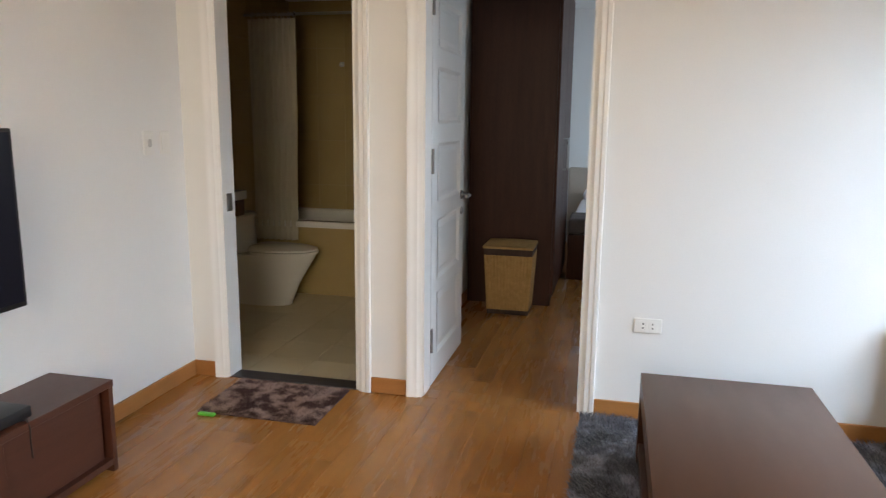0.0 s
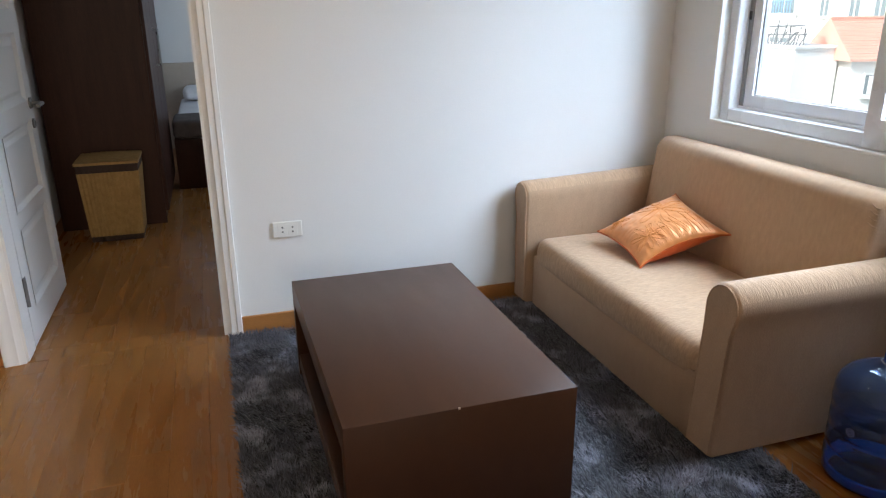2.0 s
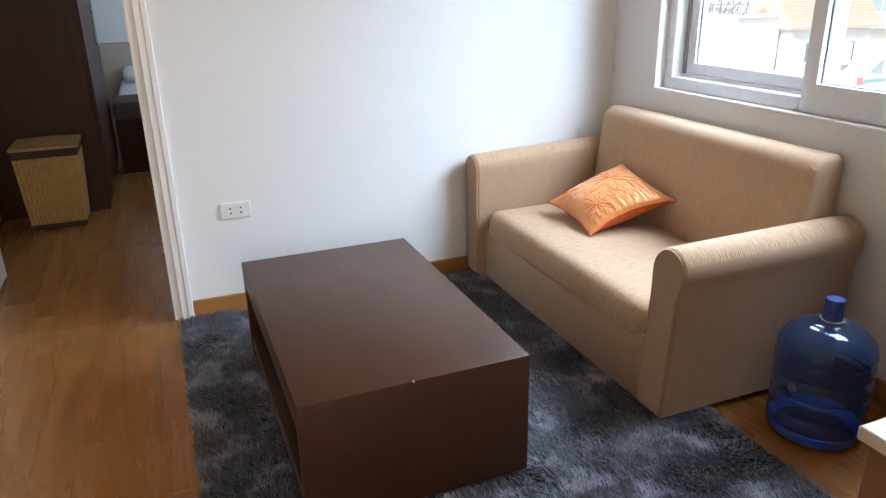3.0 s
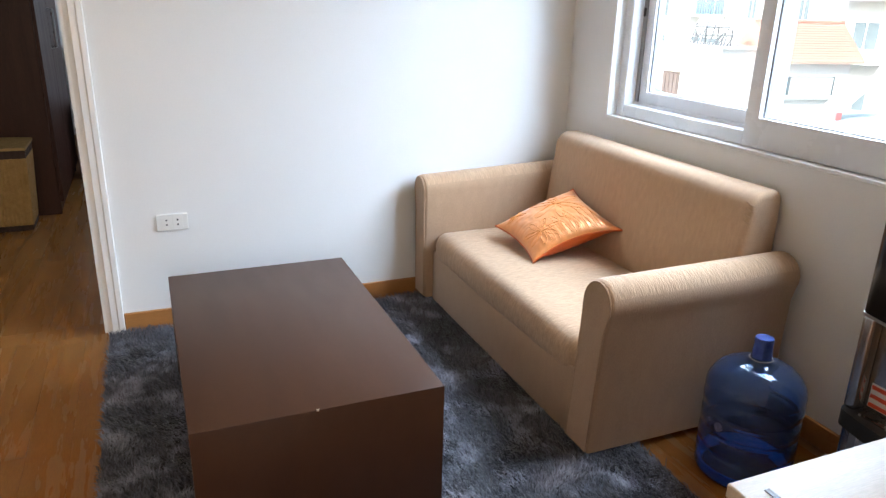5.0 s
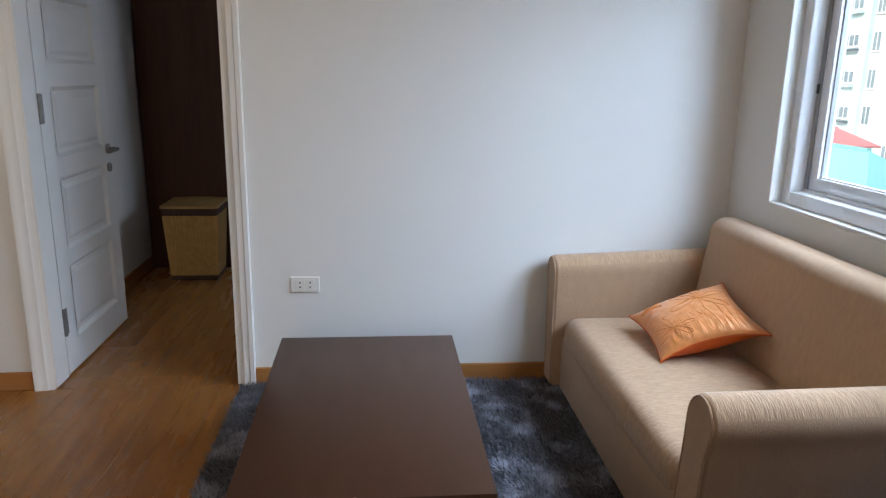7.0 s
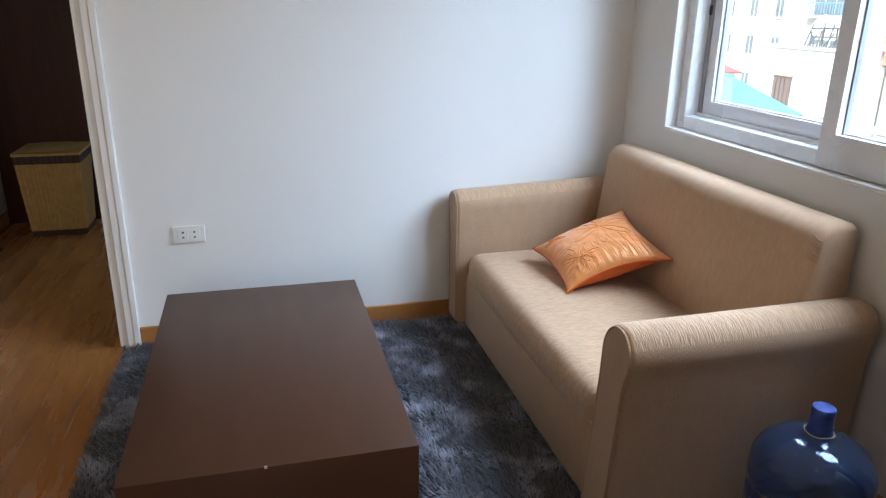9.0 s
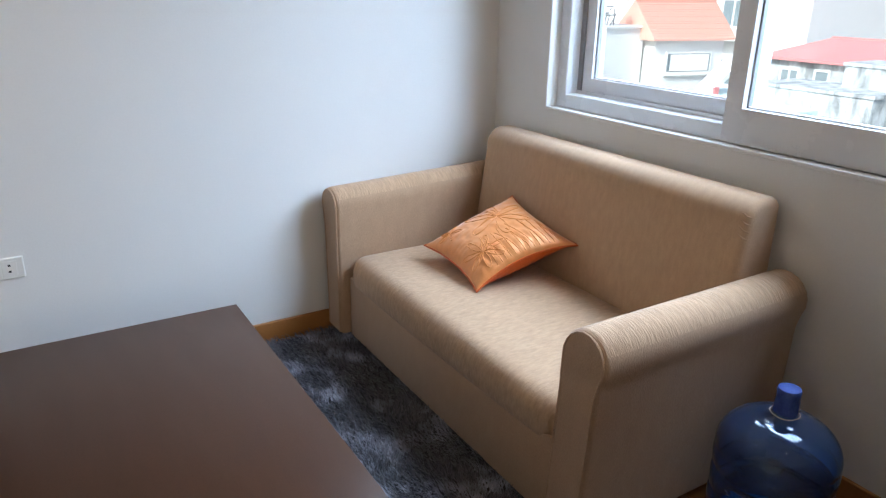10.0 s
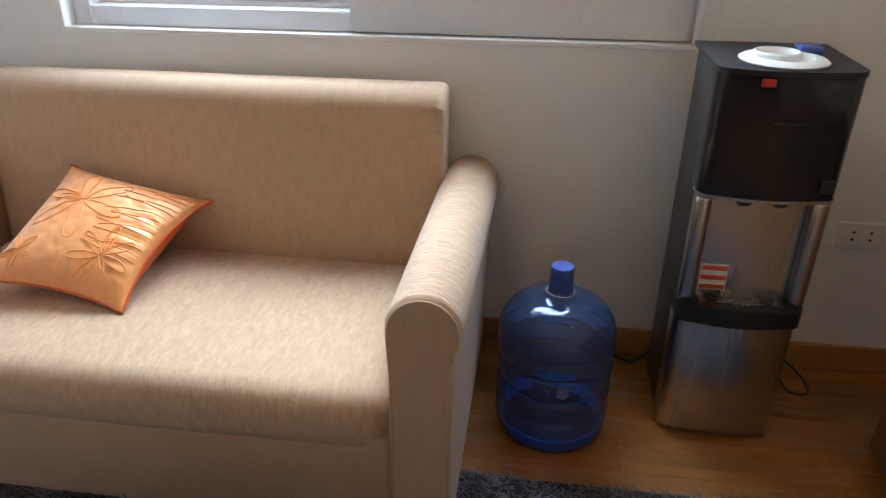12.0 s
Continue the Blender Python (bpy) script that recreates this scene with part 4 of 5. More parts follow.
    pts = [(-0.10, -1.962, 0.10), (-0.09, -1.93, 0.05), (-0.07, -1.90, 0.010), (-0.05, -1.86, 0.012), (-0.045, -1.83, 0.03), (-0.04, -1.80, 0.06), (-0.03, -1.83, 0.10)]
    part("hose", bm_tube(bmesh.new(), pts, 0.0045, 6), BLACK, t, "black hose behind the dispenser")


dispenser()


def extension_lead():
    t = thing("extension_lead", (-0.012, -1.99, 0.78), "thin white cord running down the wall behind the dispenser", "cable")
    part("cord", bm_tube(bmesh.new(), [(-0.006, -2.085, 1.50), (-0.006, -2.045, 1.20), (-0.006, -2.011, 0.995), (-0.006, -1.996, 0.905), (-0.006, -1.990, 0.70)], 0.004, 8), PLASTIC, t)


extension_lead()


# ---------------------------------------------------------------- sockets and switches
def socket(name, x, z, y=None, facing="y", w=0.124, h=0.070, gangs=2):
    """A wall plate; facing y: on the wall at y = 0, its centre at x, z; facing x: on the wall at x = 0, its centre at y, z."""
    def bx(u0, u1, d0, d1, z0, z1, bev=0.0):
        return box(u0, u1, -d1, -d0, z0, z1, bev, 1) if facing == "y" else box(-d1, -d0, u0, u1, z0, z1, bev, 1)
    u = x if facing == "y" else y
    t = thing(name, (x, 0, z) if facing == "y" else (0, y, z), "white double wall socket plate", "wall socket")
    plate = part("plate", bx(u - w / 2, u + w / 2, 0.0005, 0.009, z - h / 2, z + h / 2, 0.003), PLASTIC, t)
    for g in range(gangs):
        c = u + (g - (gangs - 1) / 2) * 0.043
        m = part("outlet", bx(c - 0.020, c + 0.020, 0.0092, 0.0105, z - 0.024, z + 0.024, 0.0005), PLASTIC, plate)
        for dz in (-0.010, 0.010):
            part("slot", bx(c - 0.0034, c + 0.0034, 0.0106, 0.0112, z + dz - 0.0034, z + dz + 0.0034), DARKHOLE, m)
    return t


socket("wall_socket", -1.866, 0.463)
socket("wall_socket", 0, 0.423, -2.440, "x", 0.13, 0.072)


def wall_switch(y, lamp):
    t = thing("light_switch", (XL, y, 1.268), "white wall switch plate" + (" with a raised toggle" if lamp else " with a flat rocker"), "light switch", "switches by the bathroom door")
    part("plate", box(XL + 0.0005, XL + 0.009, y - 0.038, y + 0.038, 1.210, 1.326, 0.003, 1), PLASTIC, t)
    if lamp:
        part("toggle", box(XL + 0.0092, XL + 0.020, y - 0.008, y + 0.008, 1.250, 1.288, 0.003, 1), CHROME, t, "grey toggle")
    else:
        part("rocker", box(XL + 0.0092, XL + 0.012, y - 0.022, y + 0.022, 1.236, 1.300, 0.002, 1), PLASTIC, t)


wall_switch(-0.295, True)
wall_switch(-0.165, False)


# ---------------------------------------------------------------- television side
def tv_cabinet():
    xb, xf, ye, yn, h = XL + 0.022, -3.930, -1.040, -2.640, 0.378
    t = thing("tv_cabinet", ((xb + xf) / 2, (ye + yn) / 2, 0), "low red-brown wooden television cabinet with framed sliding doors", "cabinet")
    part("top_board", box(xb, xf + 0.004, yn, ye, h - 0.028, h, 0.002, 1), CABWOOD, t)
    part("side_board", box(xb, xf, ye - 0.025, ye - 0.001, 0.0, h - 0.0285, 0.0015, 1), CABWOOD, t)
    part("side_board", box(xb, xf, yn + 0.001, yn + 0.025, 0.0, h - 0.0285, 0.0015, 1), CABWOOD, t)
    part("bottom_board", box(xb, xf - 0.002, yn + 0.0255, ye - 0.0255, 0.030, 0.055), CABWOOD, t)
    part("back_board", box(xb, xb + 0.01, yn + 0.0255, ye - 0.0255, 0.0555, h - 0.0285), CABWOOD, t)
    for k, (ya, yb, d) in enumerate(((-1.56, ye - 0.040, 0.028), (-2.10, -1.55, 0.010), (yn + 0.04, -2.09, 0.028))):
        part("sliding_door", box(xf - d - 0.016, xf - d, ya, yb, 0.0556, h - 0.0286, 0.002, 1), CABWOOD, t)


tv_cabinet()


def television():
    x, ya, yb, z0, z1 = XL + 0.02, -2.27, -1.205, 0.705, 1.350
    t = thing("television", (x, (ya + yb) / 2, z0), "flat black television mounted on the wall", "television")
    part("bracket", box(x + 0.0005, x + 0.045, -1.95, -1.52, 0.90, 1.15), BLACK, t)
    body = part("casing", box(x + 0.0455, x + 0.095, ya, yb, z0, z1, 0.006, 2), BLACK, t)
    part("screen", box(x + 0.0952, x + 0.0962, ya + 0.014, yb - 0.014, z0 + 0.02, z1 - 0.014), SCREEN, t, "dark glossy screen")


television()


def set_top_box():
    x, y = -4.02, -1.55
    t = thing("set_top_box", (x, y, 0.378), "flat black set-top box on the television cabinet", "set-top box")
    part("case", box(x - 0.09, x + 0.075, y - 0.15, y + 0.13, 0.384, 0.425, 0.006, 2), BLACK, t)
    for dx in (-0.07, 0.06):
        for dy in (-0.12, 0.10):
            part("foot", bm_lathe(bmesh.new(), [(0.010, 0.3782), (0.010, 0.384)], x + dx, y + dy, 10), BLACK, t)
    pts = [(x + 0.07, y + 0.09, 0.392), (x + 0.088, y + 0.092, 0.388), (x + 0.096, y + 0.093, 0.360), (x + 0.097, y + 0.090, 0.30), (x + 0.098, y + 0.092, 0.25)]
    part("cord", bm_tube(bmesh.new(), pts, 0.003, 6), BLACK, t, "thin dangling cord")


set_top_box()


# ---------------------------------------------------------------- desk by the water dispenser
def side_desk():
    x0, x1, y0, y1, h = -1.262, -0.310, -3.12, -2.441, 0.750
    t = thing("desk", ((x0 + x1) / 2, (y0 + y1) / 2, 0), "brown desk with a pale wood-grain top and dark inlay", "desk")
    part("top", box(x0, x1, y0, y1, h - 0.022, h, 0.002, 1), PALEWOOD, t, "pale wood-grain top")
    part("edge_inlay", box(x0 + 0.034, x0 + 0.042, y0 + 0.03, y1 - 0.03, h + 0.0002, h + 0.0016), CABWOOD, t, "narrow dark red inlay")
    part("carcass", box(x0 + 0.012, x1 - 0.012, y0 + 0.012, y1 - 0.012, 0.0, h - 0.0225, 0.002, 1), DESKWOOD, t)


side_desk()


# ---------------------------------------------------------------- ceiling downlights
def downlight(x, y, z=CZ):
    t = thing("downlight", (x, y, z), "round recessed ceiling downlight with a warm lamp", "downlight", "ceiling downlights")
    part("bezel", bm_lathe(bmesh.new(), [(0.036, z - 0.002), (0.050, z - 0.006), (0.054, z - 0.003), (0.054, z - 0.0005)], x, y, 24, False), PLASTIC, t)
    part("lamp", bm_lathe(bmesh.new(), [(0.034, z - 0.0032), (0.034, z - 0.0006)], x, y, 20), LAMPFACE, t, "glowing warm lamp face")


for lx in (-3.3, -2.1, -0.9):
    for ly in (-0.95, -2.6, -4.3):
        downlight(lx, ly)
        spot = new("downlight_beam", bpy.data.lights.new("downlight_beam", "SPOT"))
        spot.data.energy, spot.data.color, spot.data.spot_size, spot.data.spot_blend, spot.data.shadow_soft_size = SPOT_POWER, (1.0, 0.82, 0.62), radians(120), 0.9, 0.034
        spot.location = (lx, ly, CZ - 0.012)


# ---------------------------------------------------------------- bedroom
def wardrobe():
    x0, x1, y0, y1, h = XB + 0.016, -2.462, 1.985, 3.300, 2.42
    t = thing("wardrobe", ((x0 + x1) / 2, (y0 + y1) / 2, 0), "tall dark brown veneered wardrobe standing against the bedroom wall", "wardrobe")
    part("side_panel", box(x0, x1 - 0.022, y0, y0 + 0.022, 0.0, h, 0.001, 1), WARDROBE, t)
    part("side_panel", box(x0, x1 - 0.022, y1 - 0.022, y1, 0.0, h, 0.001, 1), WARDROBE, t)
    part("top_panel", box(x0, x1 - 0.022, y0 + 0.0225, y1 - 0.0225, h - 0.022, h), WARDROBE, t)
    part("plinth", box(x0, x1 - 0.03, y0 + 0.0225, y1 - 0.0225, 0.0, 0.08), WARDROBE, t)
    part("back_panel", box(x0, x0 + 0.012, y0 + 0.0225, y1 - 0.0225, 0.0805, h - 0.0225), WARDROBE, t)
    for ya, yb, hy in ((y0 + 0.001, (y0 + y1) / 2 - 0.002, (y0 + y1) / 2 - 0.04), ((y0 + y1) / 2 + 0.002, y1 - 0.001, (y0 + y1) / 2 + 0.04)):
        d = part("door", box(x1 - 0.021, x1, ya, yb, 0.085, h - 0.002, 0.002, 1), WARDROBE, t)
        part("handle", bm_tube(bmesh.new(), [(x1, hy, 1.0), (x1 + 0.03, hy, 1.0), (x1 + 0.03, hy, 1.25), (x1, hy, 1.25)], 0.006, 8), CHROME, d, "slim steel bar handle")


wardrobe()


def hamper():
    cx, cy, h = -2.762, 1.795, 0.51
    t = thing("laundry_hamper", (cx, cy, 0), "pale woven wicker laundry hamper with a dark band and lid", "laundry hamper")
    wx0, wy0, wx1, wy1 = 0.148, 0.130, 0.176, 0.165     # half widths, bottom and top

    def wall(z0, z1, mat, cols, rows, amp, label=""):
        bm = bmesh.new()
        per = 4 * cols
        rings = []
        for j in range(rows + 1):
            f = j / rows
            z = z0 + (z1 - z0) * f
            g = z / h
            hx, hy = wx0 + (wx1 - wx0) * g, wy0 + (wy1 - wy0) * g
            ring = []
            for i in range(per):
                s, k = divmod(i, cols)
                u = -1 + 2 * k / cols
                px, py, nx, ny = [(u, -1, 0, -1), (1, u, 1, 0), (-u, 1, 0, 1), (-1, -u, -1, 0)][s]
                # strands pass over and under the upright stakes
                d = amp * (1.0 if k % 4 < 2 else -1.0) + 0.3 * amp * (1 if (k // 4 + j) % 2 else -1)
                ring.append(bm.verts.new((cx + px * hx + nx * d, cy + py * hy + ny * d, z)))
            rings.append(ring)
        for a, b in zip(rings, rings[1:]):
            for i in range(per):
                bm.faces.new((a[i], a[(i + 1) % per], b[(i + 1) % per], b[i]))
        bm.faces.new(list(reversed(rings[0])))
        bm.faces.new(rings[-1])
        return part("weave" if mat is WICKER else "band", bm, mat, t, label, True, 80)

    wall(0.034, 0.440, WICKER, 56, 40, 0.0042)
    wall(0.0, 0.0335, WICKERDARK, 44, 4, 0.002, "dark woven foot band")
    wall(0.4405, 0.488, WICKERDARK, 44, 6, 0.002, "dark woven rim band")
    g = 1.0
    lid = bmesh.new()
    n = 26
    grid = [[lid.verts.new((cx - wx1 - 0.004 + (2 * wx1 + 0.008) * i / n, cy - wy1 - 0.004 + (2 * wy1 + 0.008) * j / n,
                            h - 0.004 + 0.0018 * (1 if (i + j) % 2 else -1) + 0.006 * (1 - (2 * i / n - 1) ** 2))) for j in range(n + 1)] for i in range(n + 1)]
    for i in range(n):
        for j in range(n):
            lid.faces.new((grid[i][j], grid[i + 1][j], grid[i + 1][j + 1], grid[i][j + 1]))
    bm_box(lid, cx - wx1 - 0.004, cx + wx1 + 0.004, cy - wy1 - 0.004, cy + wy1 + 0.004, 0.4885, h - 0.006)
    part("lid", lid, WICKER, t, "pale woven lid", True, 80)


hamper()


def bed():
    x0, x1, y0, y1 = -2.425, -0.900, 2.965, 4.980
    t = thing("bed", ((x0 + x1) / 2, (y0 + y1) / 2, 0), "made bed with white linen, dark base and beige headboard", "bed")
    part("base", box(x0, x1, y0, y1 - 0.07, 0.0, 0.400, 0.006, 2), WARDROBE, t, "dark brown bed base")
    part("mattress", soft_block(x0 + 0.02, x1 - 0.02, y0 + 0.03, y1 - 0.08, 0.4005, 0.52, 0.04, 0.01), LINEN, t)
    part("headboard", box(x0 - 0.13, x1 + 0.05, y1 - 0.068, y1 + 0.03, 0.0, 0.870, 0.015, 3), UPHOLST, t, "beige upholstered headboard")
    th = thing("bed_throw", (-1.7, 3.3, 0.52), "grey-brown woven throw folded over the foot of the bed", "throw")
    part("cloth", soft_block(x0 + 0.0, x1 - 0.0, y0 + 0.02, y0 + 0.50, 0.405, 0.545, 0.03, 0.008), THROW, th)
    for x in (-2.02, -1.30):
        p = thing("pillow", (x, 4.66, 0.53), "white pillow leaning against the headboard", "pillow", "bed pillows")
        bm = soft_block(x - 0.34, x + 0.34, 4.46, 4.88, 0.535, 0.650, 0.055, 0.02)
        part("cover", bm, LINEN, p)


bed()


# ---------------------------------------------------------------- bathroom
def bathtub():
    x0, x1, y0, y1, h = BXL + 0.014, BXR - 0.014, 1.880, BYF - 0.014, 0.585
    t = thing("bathtub", ((x0 + x1) / 2, (y0 + y1) / 2, 0), "white built-in bathtub behind a tiled apron", "bathtub")
    part("apron", box(x0, x1, y0 + 0.02, y0 + 0.08, -0.02, h - 0.05), WALLTILE, t, "beige tiled apron")
    bm = bmesh.new()
    def ring(i, z):
        r = 0.12
        pts = []
        for cxx, cyy, a0 in ((x1 - i - r, y1 - i - r, 0), (x0 + i + r, y1 - i - r, 90), (x0 + i + r, y0 + i + r, 180), (x1 - i - r, y0 + i + r, 270)):
            for k in range(5):
                a = radians(a0 + 90 * k / 4)
                rr = r if i > 0.01 else 0.01
                off = (r - rr)
                pts.append(bm.verts.new((cxx + (off if math.cos(radians(a0 + 45)) > 0 else -off) + rr * math.cos(a), cyy + (off if math.sin(radians(a0 + 45)) > 0 else -off) + rr * math.sin(a), z)))
        return pts
    rs = [ring(0.0, h - 0.0495), ring(0.0, h - 0.006), ring(0.006, h), ring(0.07, h), ring(0.085, h - 0.012), ring(0.14, 0.12), ring(0.22, 0.08)]
    for a, b in zip(rs, rs[1:]):
        for k in range(len(a)):
            bm.faces.new((a[k], a[(k + 1) % len(a)], b[(k + 1) % len(a)], b[k]))
    bm.faces.new(rs[-1])
    bmesh.ops.recalc_face_normals(bm, faces=bm.faces[:])
    part("shell", bm, CERAMIC, t)


bathtub()


def shower_curtain():
    y, z0, z1, xa, xb = 1.905, 0.43, 2.14, -4.86, -4.47
    t = thing("shower_curtain", ((xa + xb) / 2, y, z1), "pale fabric shower curtain drawn to one side on a rail", "shower curtain")
    part("rail", bm_tube(bmesh.new(), [(BXL + 0.001, y, z1 + 0.035), (BXR - 0.001, y, z1 + 0.035)], 0.012, 10), CHROME, t)
    bm = bmesh.new()
    n, rows = 90, 14
    for off in (0.0, 0.003):
        g = []
        for i in range(n + 1):
            f = i / n
            col = []
            for j in range(rows + 1):
                q = j / rows
                amp = 0.030 - 0.012 * q
                x = xa + (xb - xa) * f * (1.0 - 0.06 * (1 - q) + 0.03 * math.sin(3 * q))
                col.append(bm.verts.new((x, y - 0.035 + amp * math.sin(f * 2 * math.pi * 7.5 + 0.5 * math.sin(4 * q)) + off, z0 + (z1 - z0) * q)))
            g.append(col)
        for i in range(n):
            for j in range(rows):
                bm.faces.new((g[i][j], g[i + 1][j], g[i + 1][j + 1], g[i][j + 1]))
    part("cloth", bm, CURTAIN, t, "", True, 80)
    for k in range(8):
        x = xa + 0.02 + (xb - xa - 0.04) * k / 7
        part("ring", bm_tube(bmesh.new(), [(x, y + 0.022 * math.cos(a), z1 + 0.027 + 0.026 * math.sin(a)) for a in [j * math.pi / 6 for j in range(12)]], 0.003, 5, True), CHROME, t)


shower_curtain()


def toilet():
    cy, xw, xt = 1.56, BXL + 0.013, -4.195
    t = thing("toilet", (-4.65, cy, 0), "white one-piece ceramic toilet with a closed lid", "toilet")

    def loft(sections, cap=True):
        # sections: (z, x back, x front, half width)
        bm = bmesh.new()
        rings = []
        for z, xa, xb, hw in sections:
            ring = []
            for k in range(28):
                a = 2 * math.pi * k / 28
                c, s = math.cos(a), math.sin(a)
                xm = xa + (xb - xa) * 0.42
                x = xm + ((xb - xm) * c if c > 0 else (xm - xa) * (-(abs(c) ** 0.45)))
                yv = cy + hw * (abs(s) ** (1.0 if c > 0 else 0.5)) * (1 if s > 0 else -1)
                ring.append(bm.verts.new((x, yv, z)))
            rings.append(ring)
        for a, b in zip(rings, rings[1:]):
            for k in range(28):
                bm.faces.new((a[k], a[(k + 1) % 28], b[(k + 1) % 28], b[k]))
        bm.faces.new(list(reversed(rings[0])))
        bm.faces.new(rings[-1])
        return bm
    part("bowl", loft([(-0.021, xw + 0.08, xt - 0.22, 0.105), (0.03, xw + 0.06, xt - 0.20, 0.112), (0.15, xw + 0.04, xt - 0.15, 0.125), (0.28, xw + 0.02, xt - 0.07, 0.160), (0.36, xw + 0.01, xt - 0.02, 0.182), (0.392, xw + 0.01, xt - 0.005, 0.188)]), CERAMIC, t, "", True, 50)
    part("seat", loft([(0.393, xw + 0.21, xt + 0.004, 0.188), (0.410, xw + 0.21, xt + 0.004, 0.190)]), CERAMIC, t)
    part("lid", loft([(0.4145, xw + 0.20, xt, 0.184), (0.428, xw + 0.20, xt - 0.002, 0.184), (0.440, xw + 0.20, xt - 0.04, 0.150)]), CERAMIC, t, "", True, 50)
    part("hinge_bar", box(xw + 0.195, xw + 0.225, cy - 0.09, cy + 0.09, 0.4105, 0.4140), BLACK, t, "dark hinge bar")
    part("tank", loft([(0.3925, xw, xw + 0.19, 0.175), (0.52, xw, xw + 0.175, 0.188), (0.640, xw, xw + 0.165, 0.195)]), CERAMIC, t, "", True, 50)
    part("tank_lid", loft([(0.6405, xw - 0.002, xw + 0.178, 0.202), (0.662, xw - 0.002, xw + 0.178, 0.202), (0.672, xw, xw + 0.160, 0.190)]), CERAMIC, t, "", True, 50)
    part("flush_button", bm_lathe(bmesh.new(), [(0.022, 0.6722), (0.022, 0.677), (0.018, 0.678)], xw + 0.085, cy, 20), CHROME, t)


toilet()


def vanity():
    x0, x1, y0, y1 = BXL + 0.013, -4.50, 0.55, 1.10
    t = thing("vanity_shelf", ((x0 + x1) / 2, (y0 + y1) / 2, 0.74), "pale vanity counter with a dark apron on the bathroom wall", "vanity")
    part("counter", box(x0, x1, y0, y1, 0.845, 0.905, 0.006, 2), CERAMIC, t)
    part("apron", box(x0, x1 - 0.015, y0 + 0.012, y1 - 0.012, 0.735, 0.8445, 0.003, 1), WARDROBE, t, "dark wooden apron")


vanity()


def robe_hook():
    x, y, z = -4.42, BYF - 0.013, 1.86
    t = thing("shower_fitting", (x, y, z), "small chrome shower fitting on the tiled wall", "shower fitting")
    part("rose", box(x - 0.02, x + 0.02, y - 0.012, y, z - 0.02, z + 0.02, 0.005, 2), CHROME, t)
    part("arm", bm_tube(bmesh.new(), [(x, y - 0.012, z), (x, y - 0.05, z), (x, y - 0.06, z - 0.012)], 0.008, 8), CHROME, t)


robe_hook()


# ---------------------------------------------------------------- outside: street of houses under the window
GZ = -9.6
RENDER_WHITE = surf("white_render", (0.80, 0.79, 0.76), (0.72, 0.71, 0.68), 0.5, 0.85, 0.2, 8)
RENDER_AQUA = surf("pale_aqua_render", (0.66, 0.78, 0.77), (0.60, 0.72, 0.71), 0.4, 0.85, 0.2, 8)
RENDER_CREAM = surf("cream_render", (0.70, 0.64, 0.52), (0.60, 0.54, 0.43), 0.7, 0.85, 0.3, 8)
STAINED = surf("stained_concrete", (0.62, 0.64, 0.64), (0.16, 0.17, 0.17), 2.6, 0.9, 0.4, 6, (1, 1, 0.4), contrast=0.15, bias=0.04, fine=0.08)
# orange and red roofs are paled: outdoor glare is put into their colour
ROOF_ORANGE = surf("orange_tile", (0.72, 0.40, 0.31), (0.66, 0.35, 0.27), 2.0, 0.7, 0.2, 12, fine=0.05)
ROOF_RED = surf("red_metal_roof", (0.70, 0.25, 0.24), (0.63, 0.21, 0.20), 0.8, 0.5, 0.1, 10, fine=0.04)
ROOF_TEAL = surf("teal_metal_roof", (0.30, 0.60, 0.56), (0.25, 0.53, 0.50), 0.8, 0.5, 0.1, 10)
DARKPANE = surf("window_glass_of_houses", (0.17, 0.21, 0.23), (0.27, 0.31, 0.32), 0.8, 0.15)
GREYFRAME = surf("grey_metal", (0.16, 0.17, 0.18), (0.12, 0.13, 0.14), 3, 0.5)
BROWNDOOR = surf("faded_brown_door", (0.24, 0.18, 0.155), (0.19, 0.14, 0.12), 3, 0.7)
BLUESHEET = surf("blue_sheet", (0.25, 0.42, 0.62), (0.20, 0.36, 0.55), 2, 0.6)
GREENSHEET = surf("green_sheet", (0.12, 0.40, 0.20), (0.10, 0.34, 0.16), 2, 0.6)
LEAF = surf("leaf_green", (0.035, 0.085, 0.022), (0.09, 0.15, 0.045), 1.5, 0.6, island=0.6)
BARK = surf("bark", (0.12, 0.085, 0.055), (0.07, 0.05, 0.035), 5, 0.9, 0.5, 20)
GROUND = surf("street_ground", (0.42, 0.41, 0.38), (0.30, 0.29, 0.27), 0.15, 0.9, 0.2, 2, fine=0.1)

structure("ground", box(0.6, 1500, -1500, 1500, GZ - 0.5, GZ), GROUND, "pale concrete ground between the houses", "ground")
structure("wall_facade", box(0.01, 0.19, -6.2, 5.2, GZ, -0.13), RENDER_WHITE, "white outer wall of the storeys below", "wall")


